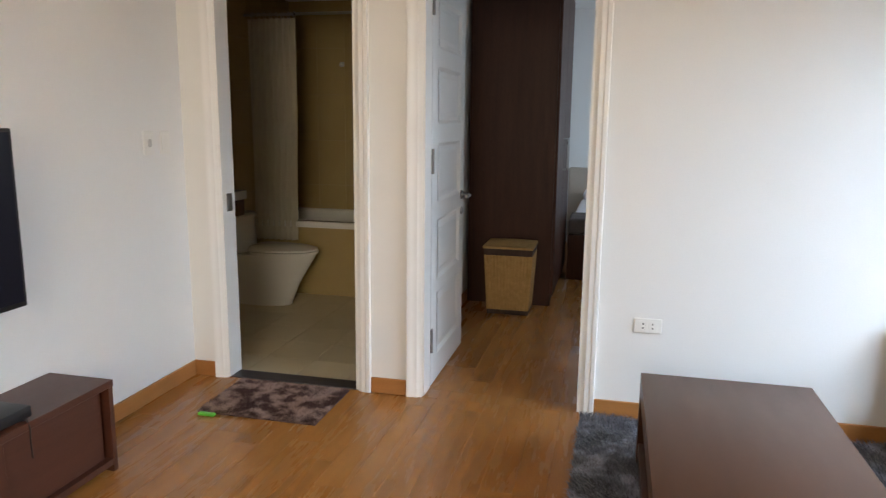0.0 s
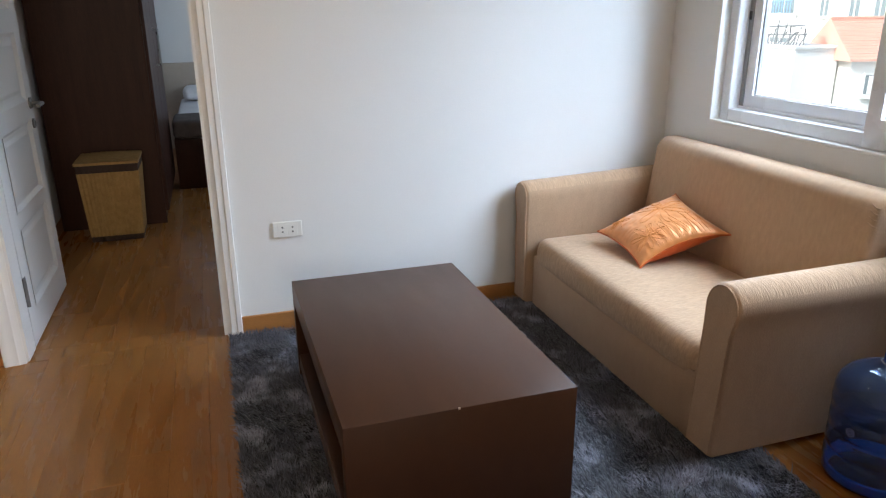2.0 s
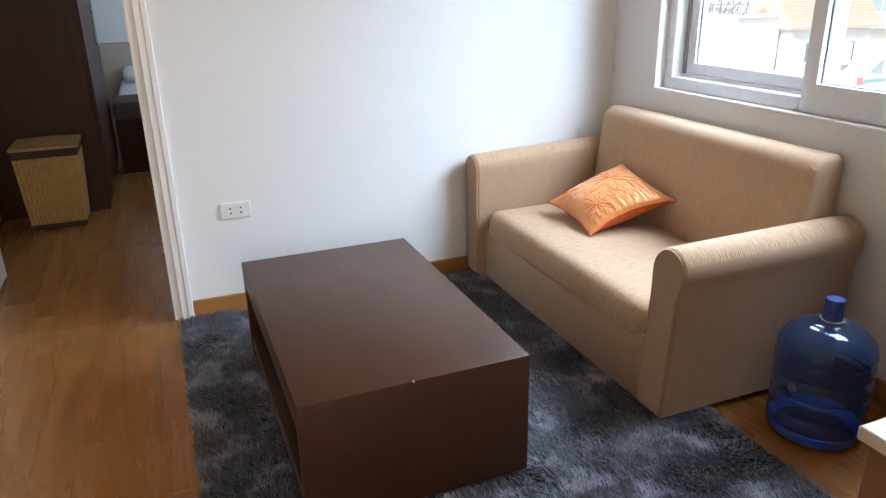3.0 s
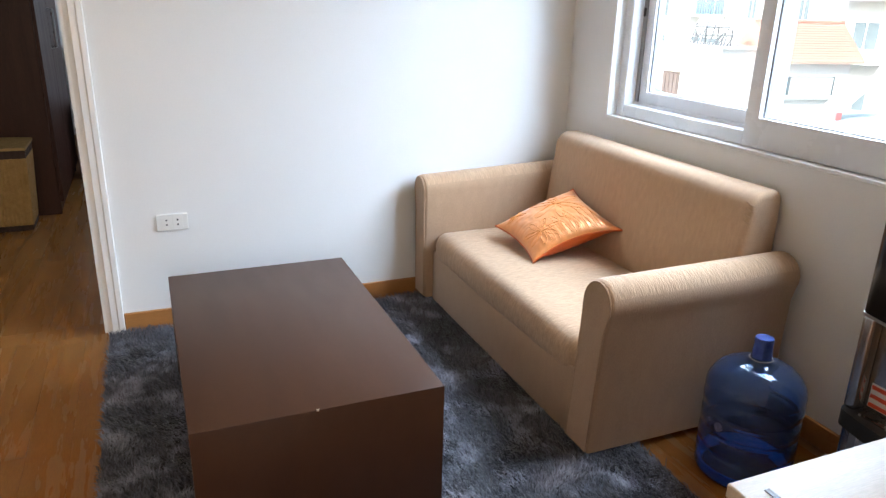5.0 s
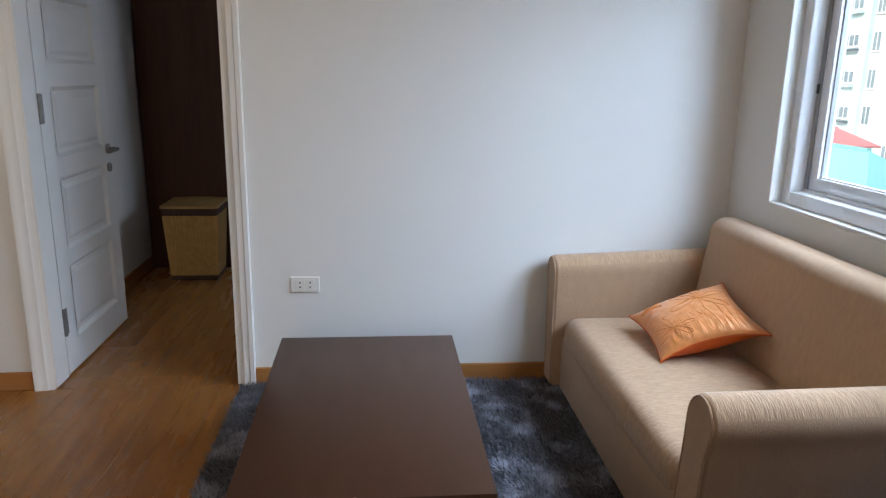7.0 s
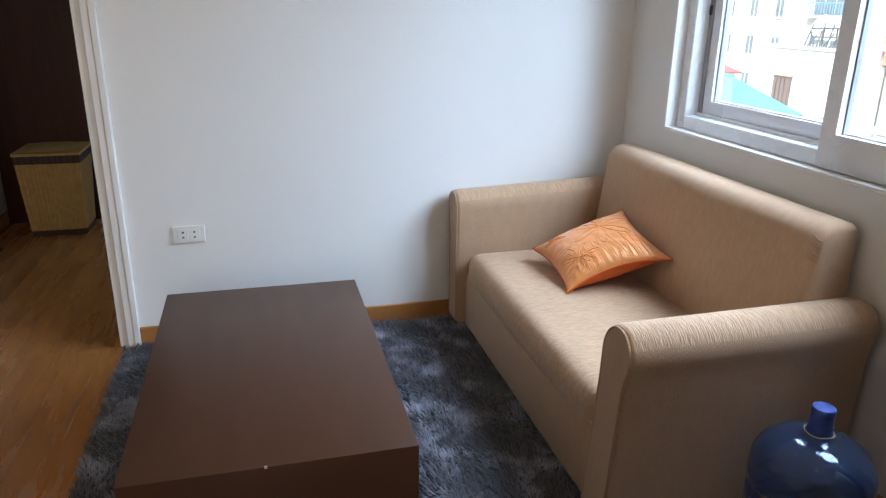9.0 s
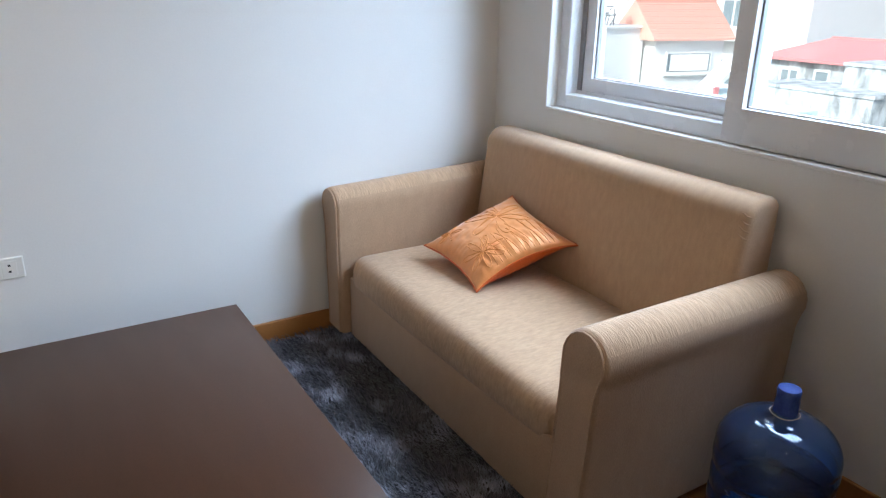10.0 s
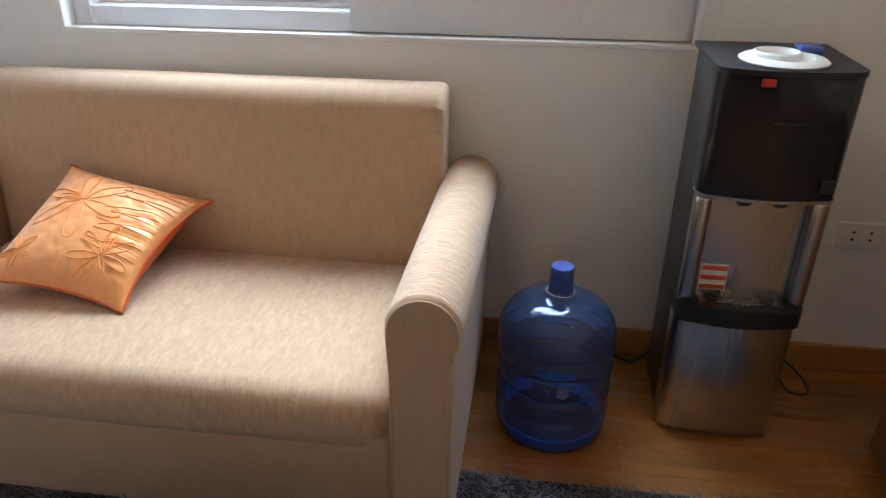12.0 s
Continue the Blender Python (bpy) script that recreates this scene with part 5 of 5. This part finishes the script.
def outside_window(parent, x, y, z, w, h, bars=1, proud=0.06):
    """A window on a wall that faces the viewer's building: frame, pane, sill."""
    bm = bmesh.new()
    f = 0.07
    bm_box(bm, x - proud, x + 0.02, y - w / 2, y - w / 2 + f, z - h / 2, z + h / 2)
    bm_box(bm, x - proud, x + 0.02, y + w / 2 - f, y + w / 2, z - h / 2, z + h / 2)
    bm_box(bm, x - proud, x + 0.02, y - w / 2 + f, y + w / 2 - f, z + h / 2 - f, z + h / 2)
    bm_box(bm, x - proud, x + 0.02, y - w / 2 + f, y + w / 2 - f, z - h / 2, z - h / 2 + f)
    for k in range(bars):
        yy = y - w / 2 + w * (k + 1) / (bars + 1)
        bm_box(bm, x - proud, x + 0.02, yy - f / 2, yy + f / 2, z - h / 2 + f, z + h / 2 - f)
    win = part("window", bm, RENDER_WHITE, parent, "", False)
    part("pane", box(x - 0.025, x - 0.012, y - w / 2 + f, y + w / 2 - f, z - h / 2 + f, z + h / 2 - f), DARKPANE, win, "", False)
    part("sill", box(x - 0.16, x + 0.01, y - w / 2 - 0.08, y + w / 2 + 0.08, z - h / 2 - 0.09, z - h / 2 - 0.005), RENDER_WHITE, win, "", False)


def hip_roof(x0, x1, y0, y1, z0, z1, hip=1.2, ribs=0, over=0.35, gable=False):
    """A pitched roof with its ridge along y; ribbed sheets or tile courses as real ridges."""
    bm = bmesh.new()
    x0, x1, y0, y1 = x0 - over, x1 + over, y0 - over, y1 + over
    xm = (x0 + x1) / 2
    h = 0.0 if gable else hip
    c = [bm.verts.new(v) for v in ((x0, y0, z0), (x1, y0, z0), (x1, y1, z0), (x0, y1, z0), (xm, y0 + h, z1), (xm, y1 - h, z1))]
    lo = [bm.verts.new((v.co.x, v.co.y, z0 - 0.10)) for v in c[:4]]
    for f in ((3, 0, 4, 5), (1, 2, 5, 4), (0, 1, 4), (2, 3, 5)):
        bm.faces.new([c[k] for k in f])
    for k in range(4):
        bm.faces.new((lo[k], lo[(k + 1) % 4], c[(k + 1) % 4], c[k]))
    bm.faces.new(lo[::-1])
    bmesh.ops.recalc_face_normals(bm, faces=bm.faces[:])
    # courses across the slope that faces the window
    for k in range(1, ribs):
        f = k / ribs
        x, z = x0 + (xm - x0) * f, z0 + (z1 - z0) * f
        bm_box(bm, x - 0.03, x + 0.03, y0 + h * f + 0.02, y1 - h * f - 0.02, z - 0.005, z + 0.016)
    bm_box(bm, xm - 0.08, xm + 0.08, y0 + h, y1 - h, z1 - 0.03, z1 + 0.06)
    return bm


def house(name, x0, x1, y0, y1, eave, ridge, wall_mat, roof_mat, label, windows=(), hip=1.2, ribs=0, group="", gable=False, base=None):
    t = thing(name, ((x0 + x1) / 2, (y0 + y1) / 2, GZ), label, "house", group)
    part("wall", box(x0, x1, y0, y1, GZ if base is None else base, eave - 0.105), wall_mat, t, "", False)
    part("roof", hip_roof(x0, x1, y0, y1, eave, ridge, hip, ribs, 0.35, gable), roof_mat, t, "", False)
    for y, z, w, h, b in windows:
        outside_window(t, x0, y, z, w, h, b)
    return t


# tall pale apartment block
def apartment_block():
    x, y0, y1 = 42.0, 33.0, 84.0
    t = thing("apartment_building", (x + 6, (y0 + y1) / 2, GZ), "tall white apartment building with small windows and balconies", "apartment building")
    part("wall", box(x, x + 12, y0, y1, GZ, 24.0), RENDER_WHITE, t, "", False)
    part("roof", box(x - 0.4, x + 12.4, y0 - 0.4, y1 + 0.4, 24.0, 24.5), RENDER_WHITE, t, "flat roof slab", False)
    part("bay", box(x - 0.5, x - 0.001, 58.4, 72.0, GZ, 23.9), RENDER_AQUA, t, "pale aqua projecting bay", False)
    for row in range(-2, 7):
        z = 1.60 + 3.2 * row
        for y, w in ((36.2, 1.0), (38.3, 1.0), (41.0, 0.9), (51.2, 1.1), (54.5, 1.1), (57.75, 1.1)):
            outside_window(t, x, y, z, w, 1.7, 1)
        outside_window(t, x - 0.5, 60.5, z + 0.15, 2.1, 1.1, 2)
        part("bay_rail", box(x - 1.0, x - 0.501, 59.3, 61.7, z - 0.75, z - 0.62), GREYFRAME if row % 2 else RENDER_AQUA, t, "", False)
        b = part("balcony", box(x - 0.9, x - 0.001, 43.4, 47.7, z - 0.75, z - 0.60), RENDER_WHITE, t, "", False)
        bm = bmesh.new()
        for k in range(15):
            yy = 43.5 + 4.1 * k / 14
            bm_box(bm, x - 0.88, x - 0.84, yy - 0.03, yy + 0.03, z - 0.60, z + 0.30)
        bm_box(bm, x - 0.90, x - 0.82, 43.4, 47.7, z + 0.30, z + 0.38)
        part("railing", bm, GREYFRAME if row % 2 else BLUESHEET, b, "", False)
        outside_window(t, x, 45.6, z + 0.1, 3.4, 1.5, 2, 0.05)


apartment_block()


def stepped_block():
    x, y0, y1 = 34.0, 20.2, 26.2
    t = thing("apartment_building", (x + 4, (y0 + y1) / 2, GZ), "white plastered block with balconies and air-conditioning boxes", "apartment building")
    part("wall", box(x, x + 8, y0, y1, GZ, 16.0), RENDER_WHITE, t, "", False)
    part("roof", box(x - 0.3, x + 8.3, y0 - 0.3, y1 + 0.3, 16.0, 16.4), RENDER_WHITE, t, "flat roof slab", False)
    for z in (-4.2, -1.0, 2.2, 5.4):
        part("balcony", box(x - 1.0, x - 0.001, 23.6, 26.0, z - 0.18, z), RENDER_WHITE, t, "", False)
        outside_window(t, x, 24.8, z + 1.25, 1.6, 1.5, 1)
        outside_window(t, x, 22.6, z - 0.5, 0.9, 1.3, 1)
    for k in range(3):
        y = 24.1 + 0.85 * k
        a = part("air_conditioner", box(x - 0.95, x - 0.55, y - 0.38, y + 0.38, 2.22, 2.80, 0.03, 1), RENDER_WHITE, t, "white outdoor air-conditioning box")
        bm = bm_lathe(bmesh.new(), [(0.22, 0.0), (0.22, 0.02), (0.18, 0.025)], 0, 0, 16)
        bmesh.ops.rotate(bm, verts=bm.verts[:], cent=(0, 0, 0), matrix=Matrix.Rotation(radians(-90), 3, "Y"))
        bmesh.ops.translate(bm, verts=bm.verts[:], vec=(x - 0.951, y, 2.5))
        part("fan_grille", bm, GREYFRAME, a)


stepped_block()

# house with the orange tiled roof, standing askew
h = house("house", 22.9, 25.5, 18.62, 22.18, -0.52, 0.99, RENDER_WHITE, ROOF_ORANGE, "white house with an orange tiled roof", ((20.4, -1.55, 2.4, 0.9, 1),), 0.9, 16, "", True)
part("blind", box(22.80, 22.82, 19.4, 21.4, -1.9, -1.2), RENDER_WHITE, h, "white sheet hung over the window", False)
h.rotation_euler.z = radians(78.7)
t = thing("terrace", (21.5, 17, GZ), "pale roof terrace with a red-edged outer stair", "terrace")
part("slab", box(19.5, 26.0, 12.0, 17.6, -2.75, -2.5), RENDER_AQUA, t, "", False)
part("wall", box(19.6, 25.9, 12.1, 17.5, GZ, -2.751), RENDER_WHITE, t, "", False)
part("stair_flight", bm_extrude(bmesh.new(), [(22.2, -2.5), (23.8, -1.4), (23.8, -1.15), (22.2, -2.25)], "y", 16.3, 17.1), RENDER_WHITE, t, "outer stair", False)
part("stair_edge", box(22.2, 22.5, 16.2, 16.29, -2.5, -2.2), ROOF_RED, t, "red edge", False)


def terrace_house():
    t = thing("house", (21, 23, GZ), "white flat-roofed house with a brown terrace door", "house")
    part("wall", box(20.0, 22.2, 20.2, 24.9, GZ, -0.14), RENDER_WHITE, t, "", False)
    part("roof", box(19.9, 22.3, 20.1, 25.0, -0.138, -0.04), RENDER_WHITE, t, "flat roof edge", False)
    d = part("door", box(19.94, 19.998, 22.55, 23.6, -2.55, -1.25), BROWNDOOR, t, "faded brown double door", False)
    for k in range(4):
        y = 22.62 + 0.25 * k
        part("board", box(19.90, 19.939, y, y + 0.17, -2.45, -1.35), BROWNDOOR, d, "", False)
    part("lintel", box(19.85, 19.999, 22.45, 23.7, -1.248, -1.15), RENDER_CREAM, d, "", False)
    part("terrace", box(16.5, 19.99, 20.2, 25.0, -2.8, -2.56), RENDER_WHITE, t, "", False)
    # frames and dishes on the roof
    rnd = random.Random(7)
    for k in range(14):
        y = 20.45 + 0.17 * k
        bm = bm_tube(bmesh.new(), [(20.4, y, -0.04), (20.6, y + rnd.uniform(-0.35, 0.35), rnd.uniform(0.35, 0.95))], 0.03, 5)
        part("strut", bm, GREYFRAME, t)
    for z in (0.38, 0.72):
        part("rail", bm_tube(bmesh.new(), [(20.5, 20.4, z), (20.5, 22.5, z - 0.05)], 0.03, 5), GREYFRAME, t)
    for y, r in ((20.7, 0.42), (21.5, 0.36), (22.2, 0.40)):
        bm = bm_lathe(bmesh.new(), [(0.03, 0.0), (r * 0.5, 0.05), (r, 0.2), (r * 1.02, 0.2), (r * 0.5, 0.075)], 0, 0, 20, False)
        bmesh.ops.rotate(bm, verts=bm.verts[:], cent=(0, 0, 0), matrix=Matrix.Rotation(radians(-60), 3, "Y"))
        bmesh.ops.translate(bm, verts=bm.verts[:], vec=(20.8, y, 0.75))
        part("satellite_dish", bm, RENDER_WHITE, t, "pale satellite dish")
        part("dish_post", bm_tube(bmesh.new(), [(20.85, y, -0.04), (20.85, y, 0.75)], 0.03, 5), GREYFRAME, t)


terrace_house()

house("house", 13.2, 15.2, 16.9, 26.0, -1.85, -0.80, RENDER_AQUA, ROOF_TEAL, "low house with a teal metal roof", (), 2.0, 0)
house("house", 25.5, 29.0, 38.6, 42.5, -2.5, -1.5, RENDER_WHITE, ROOF_RED, "small house with a red metal roof", ((40.5, -3.6, 1.4, 1.2, 1),), 1.3, 0)
house("house", 28.0, 33.0, 10.7, 18.1, -1.30, -0.50, STAINED, ROOF_RED, "long stained house with a red metal roof", ((16.9, -2.3, 0.9, 1.1, 1), (15.4, -2.2, 0.7, 1.0, 0)), 1.7, 0)
house("house", 27.0, 31.0, 3.5, 6.6, -1.62, -0.95, RENDER_CREAM, ROOF_RED, "cream pavilion house with a red roof and large dark windows", ((5.75, -2.35, 1.3, 1.05, 1), (4.15, -2.35, 0.9, 1.05, 0)), 1.0, 0)
house("house", 22.0, 25.0, -0.6, 2.0, -1.02, -0.45, STAINED, ROOF_RED, "small house with a red roof", ((0.7, -2.0, 1.2, 1.0, 1),), 1.0, 0)
house("house", 15.6, 17.6, -0.2, 0.95, -1.42, -1.02, STAINED, ROOF_RED, "low outbuilding with a red roof", (), 0.5, 0)
house("house", 14.0, 17.0, -3.4, -0.9, -0.95, -0.35, RENDER_WHITE, ROOF_RED, "house with a red roof beside the yard", ((-1.6, -1.6, 0.9, 0.8, 1),), 1.0, 0)
house("house", 46.0, 50.0, 15.6, 20.8, 0.30, 1.15, RENDER_CREAM, ROOF_RED, "roof terrace house with a red canopy", ((19.5, -0.7, 1.2, 1.4, 1), (18.2, -0.7, 0.6, 1.4, 0)), 1.5, 0)
house("house", 60.0, 66.0, 4.0, 16.0, 0.9, 2.2, RENDER_WHITE, ROOF_RED, "distant white house with a red roof", ((7, -1.0, 1.6, 1.5, 1), (11, -1.0, 1.6, 1.5, 1), (14, -1.0, 1.6, 1.5, 1)), 2.5, 0)
house("house", 48.0, 54.0, -9.0, 6.0, -1.2, 0.2, RENDER_WHITE, ROOF_RED, "distant pale house with a red roof", ((-4, -2.6, 1.6, 1.4, 1), (0, -2.6, 1.6, 1.4, 1), (4, -2.6, 1.6, 1.4, 1)), 2.0, 0)
house("house", 70.0, 80.0, 22.0, 40.0, -0.5, 1.5, RENDER_CREAM, ROOF_RED, "distant cream house among trees", ((26, -2.2, 1.6, 1.4, 1), (32, -2.2, 1.6, 1.4, 1)), 2.5, 0)
house("house", 40.0, 45.0, 8.5, 14.0, -1.5, -0.6, RENDER_WHITE, ROOF_RED, "white house with a glare-paled red roof", ((10, -2.6, 1.2, 1.2, 1), (12.5, -2.6, 1.2, 1.2, 1)), 1.6, 0)
house("house", 36.0, 39.0, 0.5, 7.0, -1.55, -0.9, RENDER_WHITE, STAINED, "pale house with a grey roof", ((2, -2.5, 1.2, 1.0, 1), (5, -2.5, 1.2, 1.0, 1)), 1.2, 0)


def slab_block(x0, x1, y0, y1, top, mat, label):
    t = thing("rooftop_block", ((x0 + x1) / 2, (y0 + y1) / 2, GZ), label, "building")
    part("wall", box(x0, x1, y0, y1, GZ, top), mat, t, "", False)
    part("coping", box(x0 - 0.06, x1 + 0.06, y0 - 0.06, y1 + 0.06, top + 0.001, top + 0.12), mat, t, "", False)
    return t


slab_block(24.0, 26.0, 8.0, 12.2, -1.05, STAINED, "white plastered party wall with dark stains")
slab_block(24.3, 26.0, 6.2, 7.9, -0.95, STAINED, "weathered grey concrete party wall")
slab_block(22.5, 25.0, 10.2, 14.5, -1.9, STAINED, "stained concrete wall in front of the long house")
slab_block(18.0, 21.5, 2.4, 7.0, -2.6, STAINED, "low stained concrete yard wall")
slab_block(12.0, 15.0, -6.0, -3.6, -1.1, RENDER_WHITE, "white plastered yard building with flat roof")
t = thing("tarpaulin", (26.5, 8.8, -0.7), "blue and red sheets drying on the rooftop", "tarpaulin")
part("blue_sheet", box(26.2, 26.3, 9.1, 9.6, -0.95, -0.40, 0.02, 1), BLUESHEET, t)
part("red_sheet", box(26.4, 26.5, 8.0, 8.9, -0.95, -0.40, 0.02, 1), ROOF_RED, t)
part("rope_post", box(26.2, 26.3, 9.7, 9.8, -0.93, -0.2), GREYFRAME, t)
t = thing("green_awning", (45.8, 17.6, -0.6), "green plastic sheet on the roof terrace", "awning")
part("sheet", box(45.7, 45.78, 16.9, 17.7, -1.1, -0.25, 0.02, 1), GREENSHEET, t)


def tree(x, y, base, height, spread, seed, label):
    """A tapered trunk with limbs and a crown of small leaf clumps."""
    rnd = random.Random(seed)
    t = thing("tree", (x, y, base), label, "tree", "trees among the houses")
    bm = bmesh.new()
    tips = []
    def limb(p, d, length, r, depth):
        pts = [p]
        for k in range(4):
            d = (d + Vector((rnd.uniform(-0.25, 0.25), rnd.uniform(-0.25, 0.25), 0.08))).normalized()
            p = p + d * length / 4
            pts.append(p)
        ring_r = [r * (1 - 0.16 * k) for k in range(5)]
        prev = None
        for q, rr in zip(pts, ring_r):
            ring = [bm.verts.new(q + Vector((rr * math.cos(a), rr * math.sin(a), 0))) for a in [j * math.pi / 3 for j in range(6)]]
            if prev:
                for j in range(6):
                    bm.faces.new((prev[j], prev[(j + 1) % 6], ring[(j + 1) % 6], ring[j]))
            prev = ring
        tips.append(p)
        if depth:
            for k in range(4):
                a = rnd.uniform(0, 6.28)
                limb(p - d * length * rnd.uniform(0, 0.35), Vector((math.cos(a), math.sin(a), rnd.uniform(0.25, 0.9))).normalized(), length * 0.62, r * 0.45, depth - 1)
    limb(Vector((x, y, base)), Vector((0, 0, 1)), height * 0.5, height * 0.028, 2)
    part("trunk", bm, BARK, t)
    verts, faces = [], []
    for p in tips:
        for k in range(90):
            c = p + Vector((rnd.gauss(0, spread * 0.22), rnd.gauss(0, spread * 0.22), rnd.gauss(0, spread * 0.16)))
            s = rnd.uniform(0.12, 0.30)
            u = Vector((rnd.gauss(0, 1), rnd.gauss(0, 1), rnd.gauss(0, 1))).normalized()
            v = u.orthogonal().normalized()
            b = len(verts)
            verts += [c - u * s, c + v * s * 0.5, c + u * s, c - v * s * 0.5]
            faces.append((b, b + 1, b + 2, b + 3))
    me = bpy.data.meshes.new("crown")
    me.from_pydata([tuple(v - Vector((x, y, base))) for v in verts], [], faces)
    me.materials.append(LEAF)
    ob = new("crown", me)
    ob.parent = t


tree(58.0, 27.5, GZ, 14.5, 5.0, 1, "broad green tree behind the houses")
tree(62.0, 33.5, GZ, 15.5, 5.5, 2, "broad green tree behind the houses")
tree(56.0, 21.5, GZ, 12.5, 4.5, 3, "green tree behind the red canopy")
tree(27.2, 19.4, GZ, 8.0, 1.8, 4, "small green bush by the stained house")
tree(20.4, 0.9, GZ, 9.2, 2.0, 5, "small leafy tree in the yard")
tree(34.5, 8.8, GZ, 9.5, 2.4, 6, "small green tree between the roofs")

# ---------------------------------------------------------------- floor pieces, last
def planks(parent, x0, x1, y0, y1, w, length, seed):
    """Laminate planks laid along y, staggered, each a piece of its own."""
    rnd = random.Random(seed)
    def plank_mesh(l, ww):
        bm = box(0.0002, ww - 0.0002, 0.0002, l - 0.0002, -0.0098, 0.0, 0.0006, 1)
        me = bpy.data.meshes.new("plank")
        bm.to_mesh(me)
        bm.free()
        me.materials.append(FLOOR)
        return me
    cache = {}
    x = x0
    while x < x1 - 0.01:
        ww = min(w, x1 - x)
        y = y0 - rnd.uniform(0, length)
        while y < y1 - 0.01:
            a, b = max(y, y0), min(y + length, y1)
            if b - a > 0.02:
                key = (round(b - a, 2), round(ww, 3))
                if key not in cache:
                    cache[key] = plank_mesh(key[0], ww)
                ob = new("plank", cache[key])
                ob.parent = parent
                ob.location = (x, a, 0)
            y += length
        x += w


planks(floor, XL, 0.0, YB, 0.0, 0.125, 1.21, 11)
planks(floor_bed, BED[0] - 0.0, BED[1], 0.0, WT, 0.125, 1.21, 12)
planks(floor_bed, XB, -1.0, WT, 3.0, 0.125, 1.21, 13)


def tiles(parent, mat, place, n_u, n_v, size_u, size_v):
    bm = box(0.001, size_u - 0.001, 0.001, size_v - 0.001, 0, 0.008, 0.0012, 1)
    me = bpy.data.meshes.new("tile")
    bm.to_mesh(me)
    bm.free()
    me.materials.append(mat)
    for i in range(n_u):
        for j in range(n_v):
            ob = new("tile", me)
            ob.parent = parent
            ob.matrix_local = place @ Matrix.Translation((i * size_u, j * size_v, 0))


bath_wall = bpy.data.objects["wall_bathroom"]
tiles(floor_bath, TILE, Matrix.Translation((BXL, WT, -0.0215)), 6, 9, 0.30, 0.30)
# far wall, left wall: tiles 0.25 by 0.40 standing upright
tiles(bath_wall, WALLTILE, Matrix.Translation((BXL, BYF - 0.0005, 0.0)) @ Matrix.Rotation(radians(90), 4, "X"), 7, 6, 0.2585, 0.40)
tiles(bath_wall, WALLTILE, Matrix.Translation((BXL + 0.0005, WT, 0.0)) @ Matrix(((0, 0, 1, 0), (1, 0, 0, 0), (0, 1, 0, 0), (0, 0, 0, 1))), 10, 6, 0.26, 0.40)
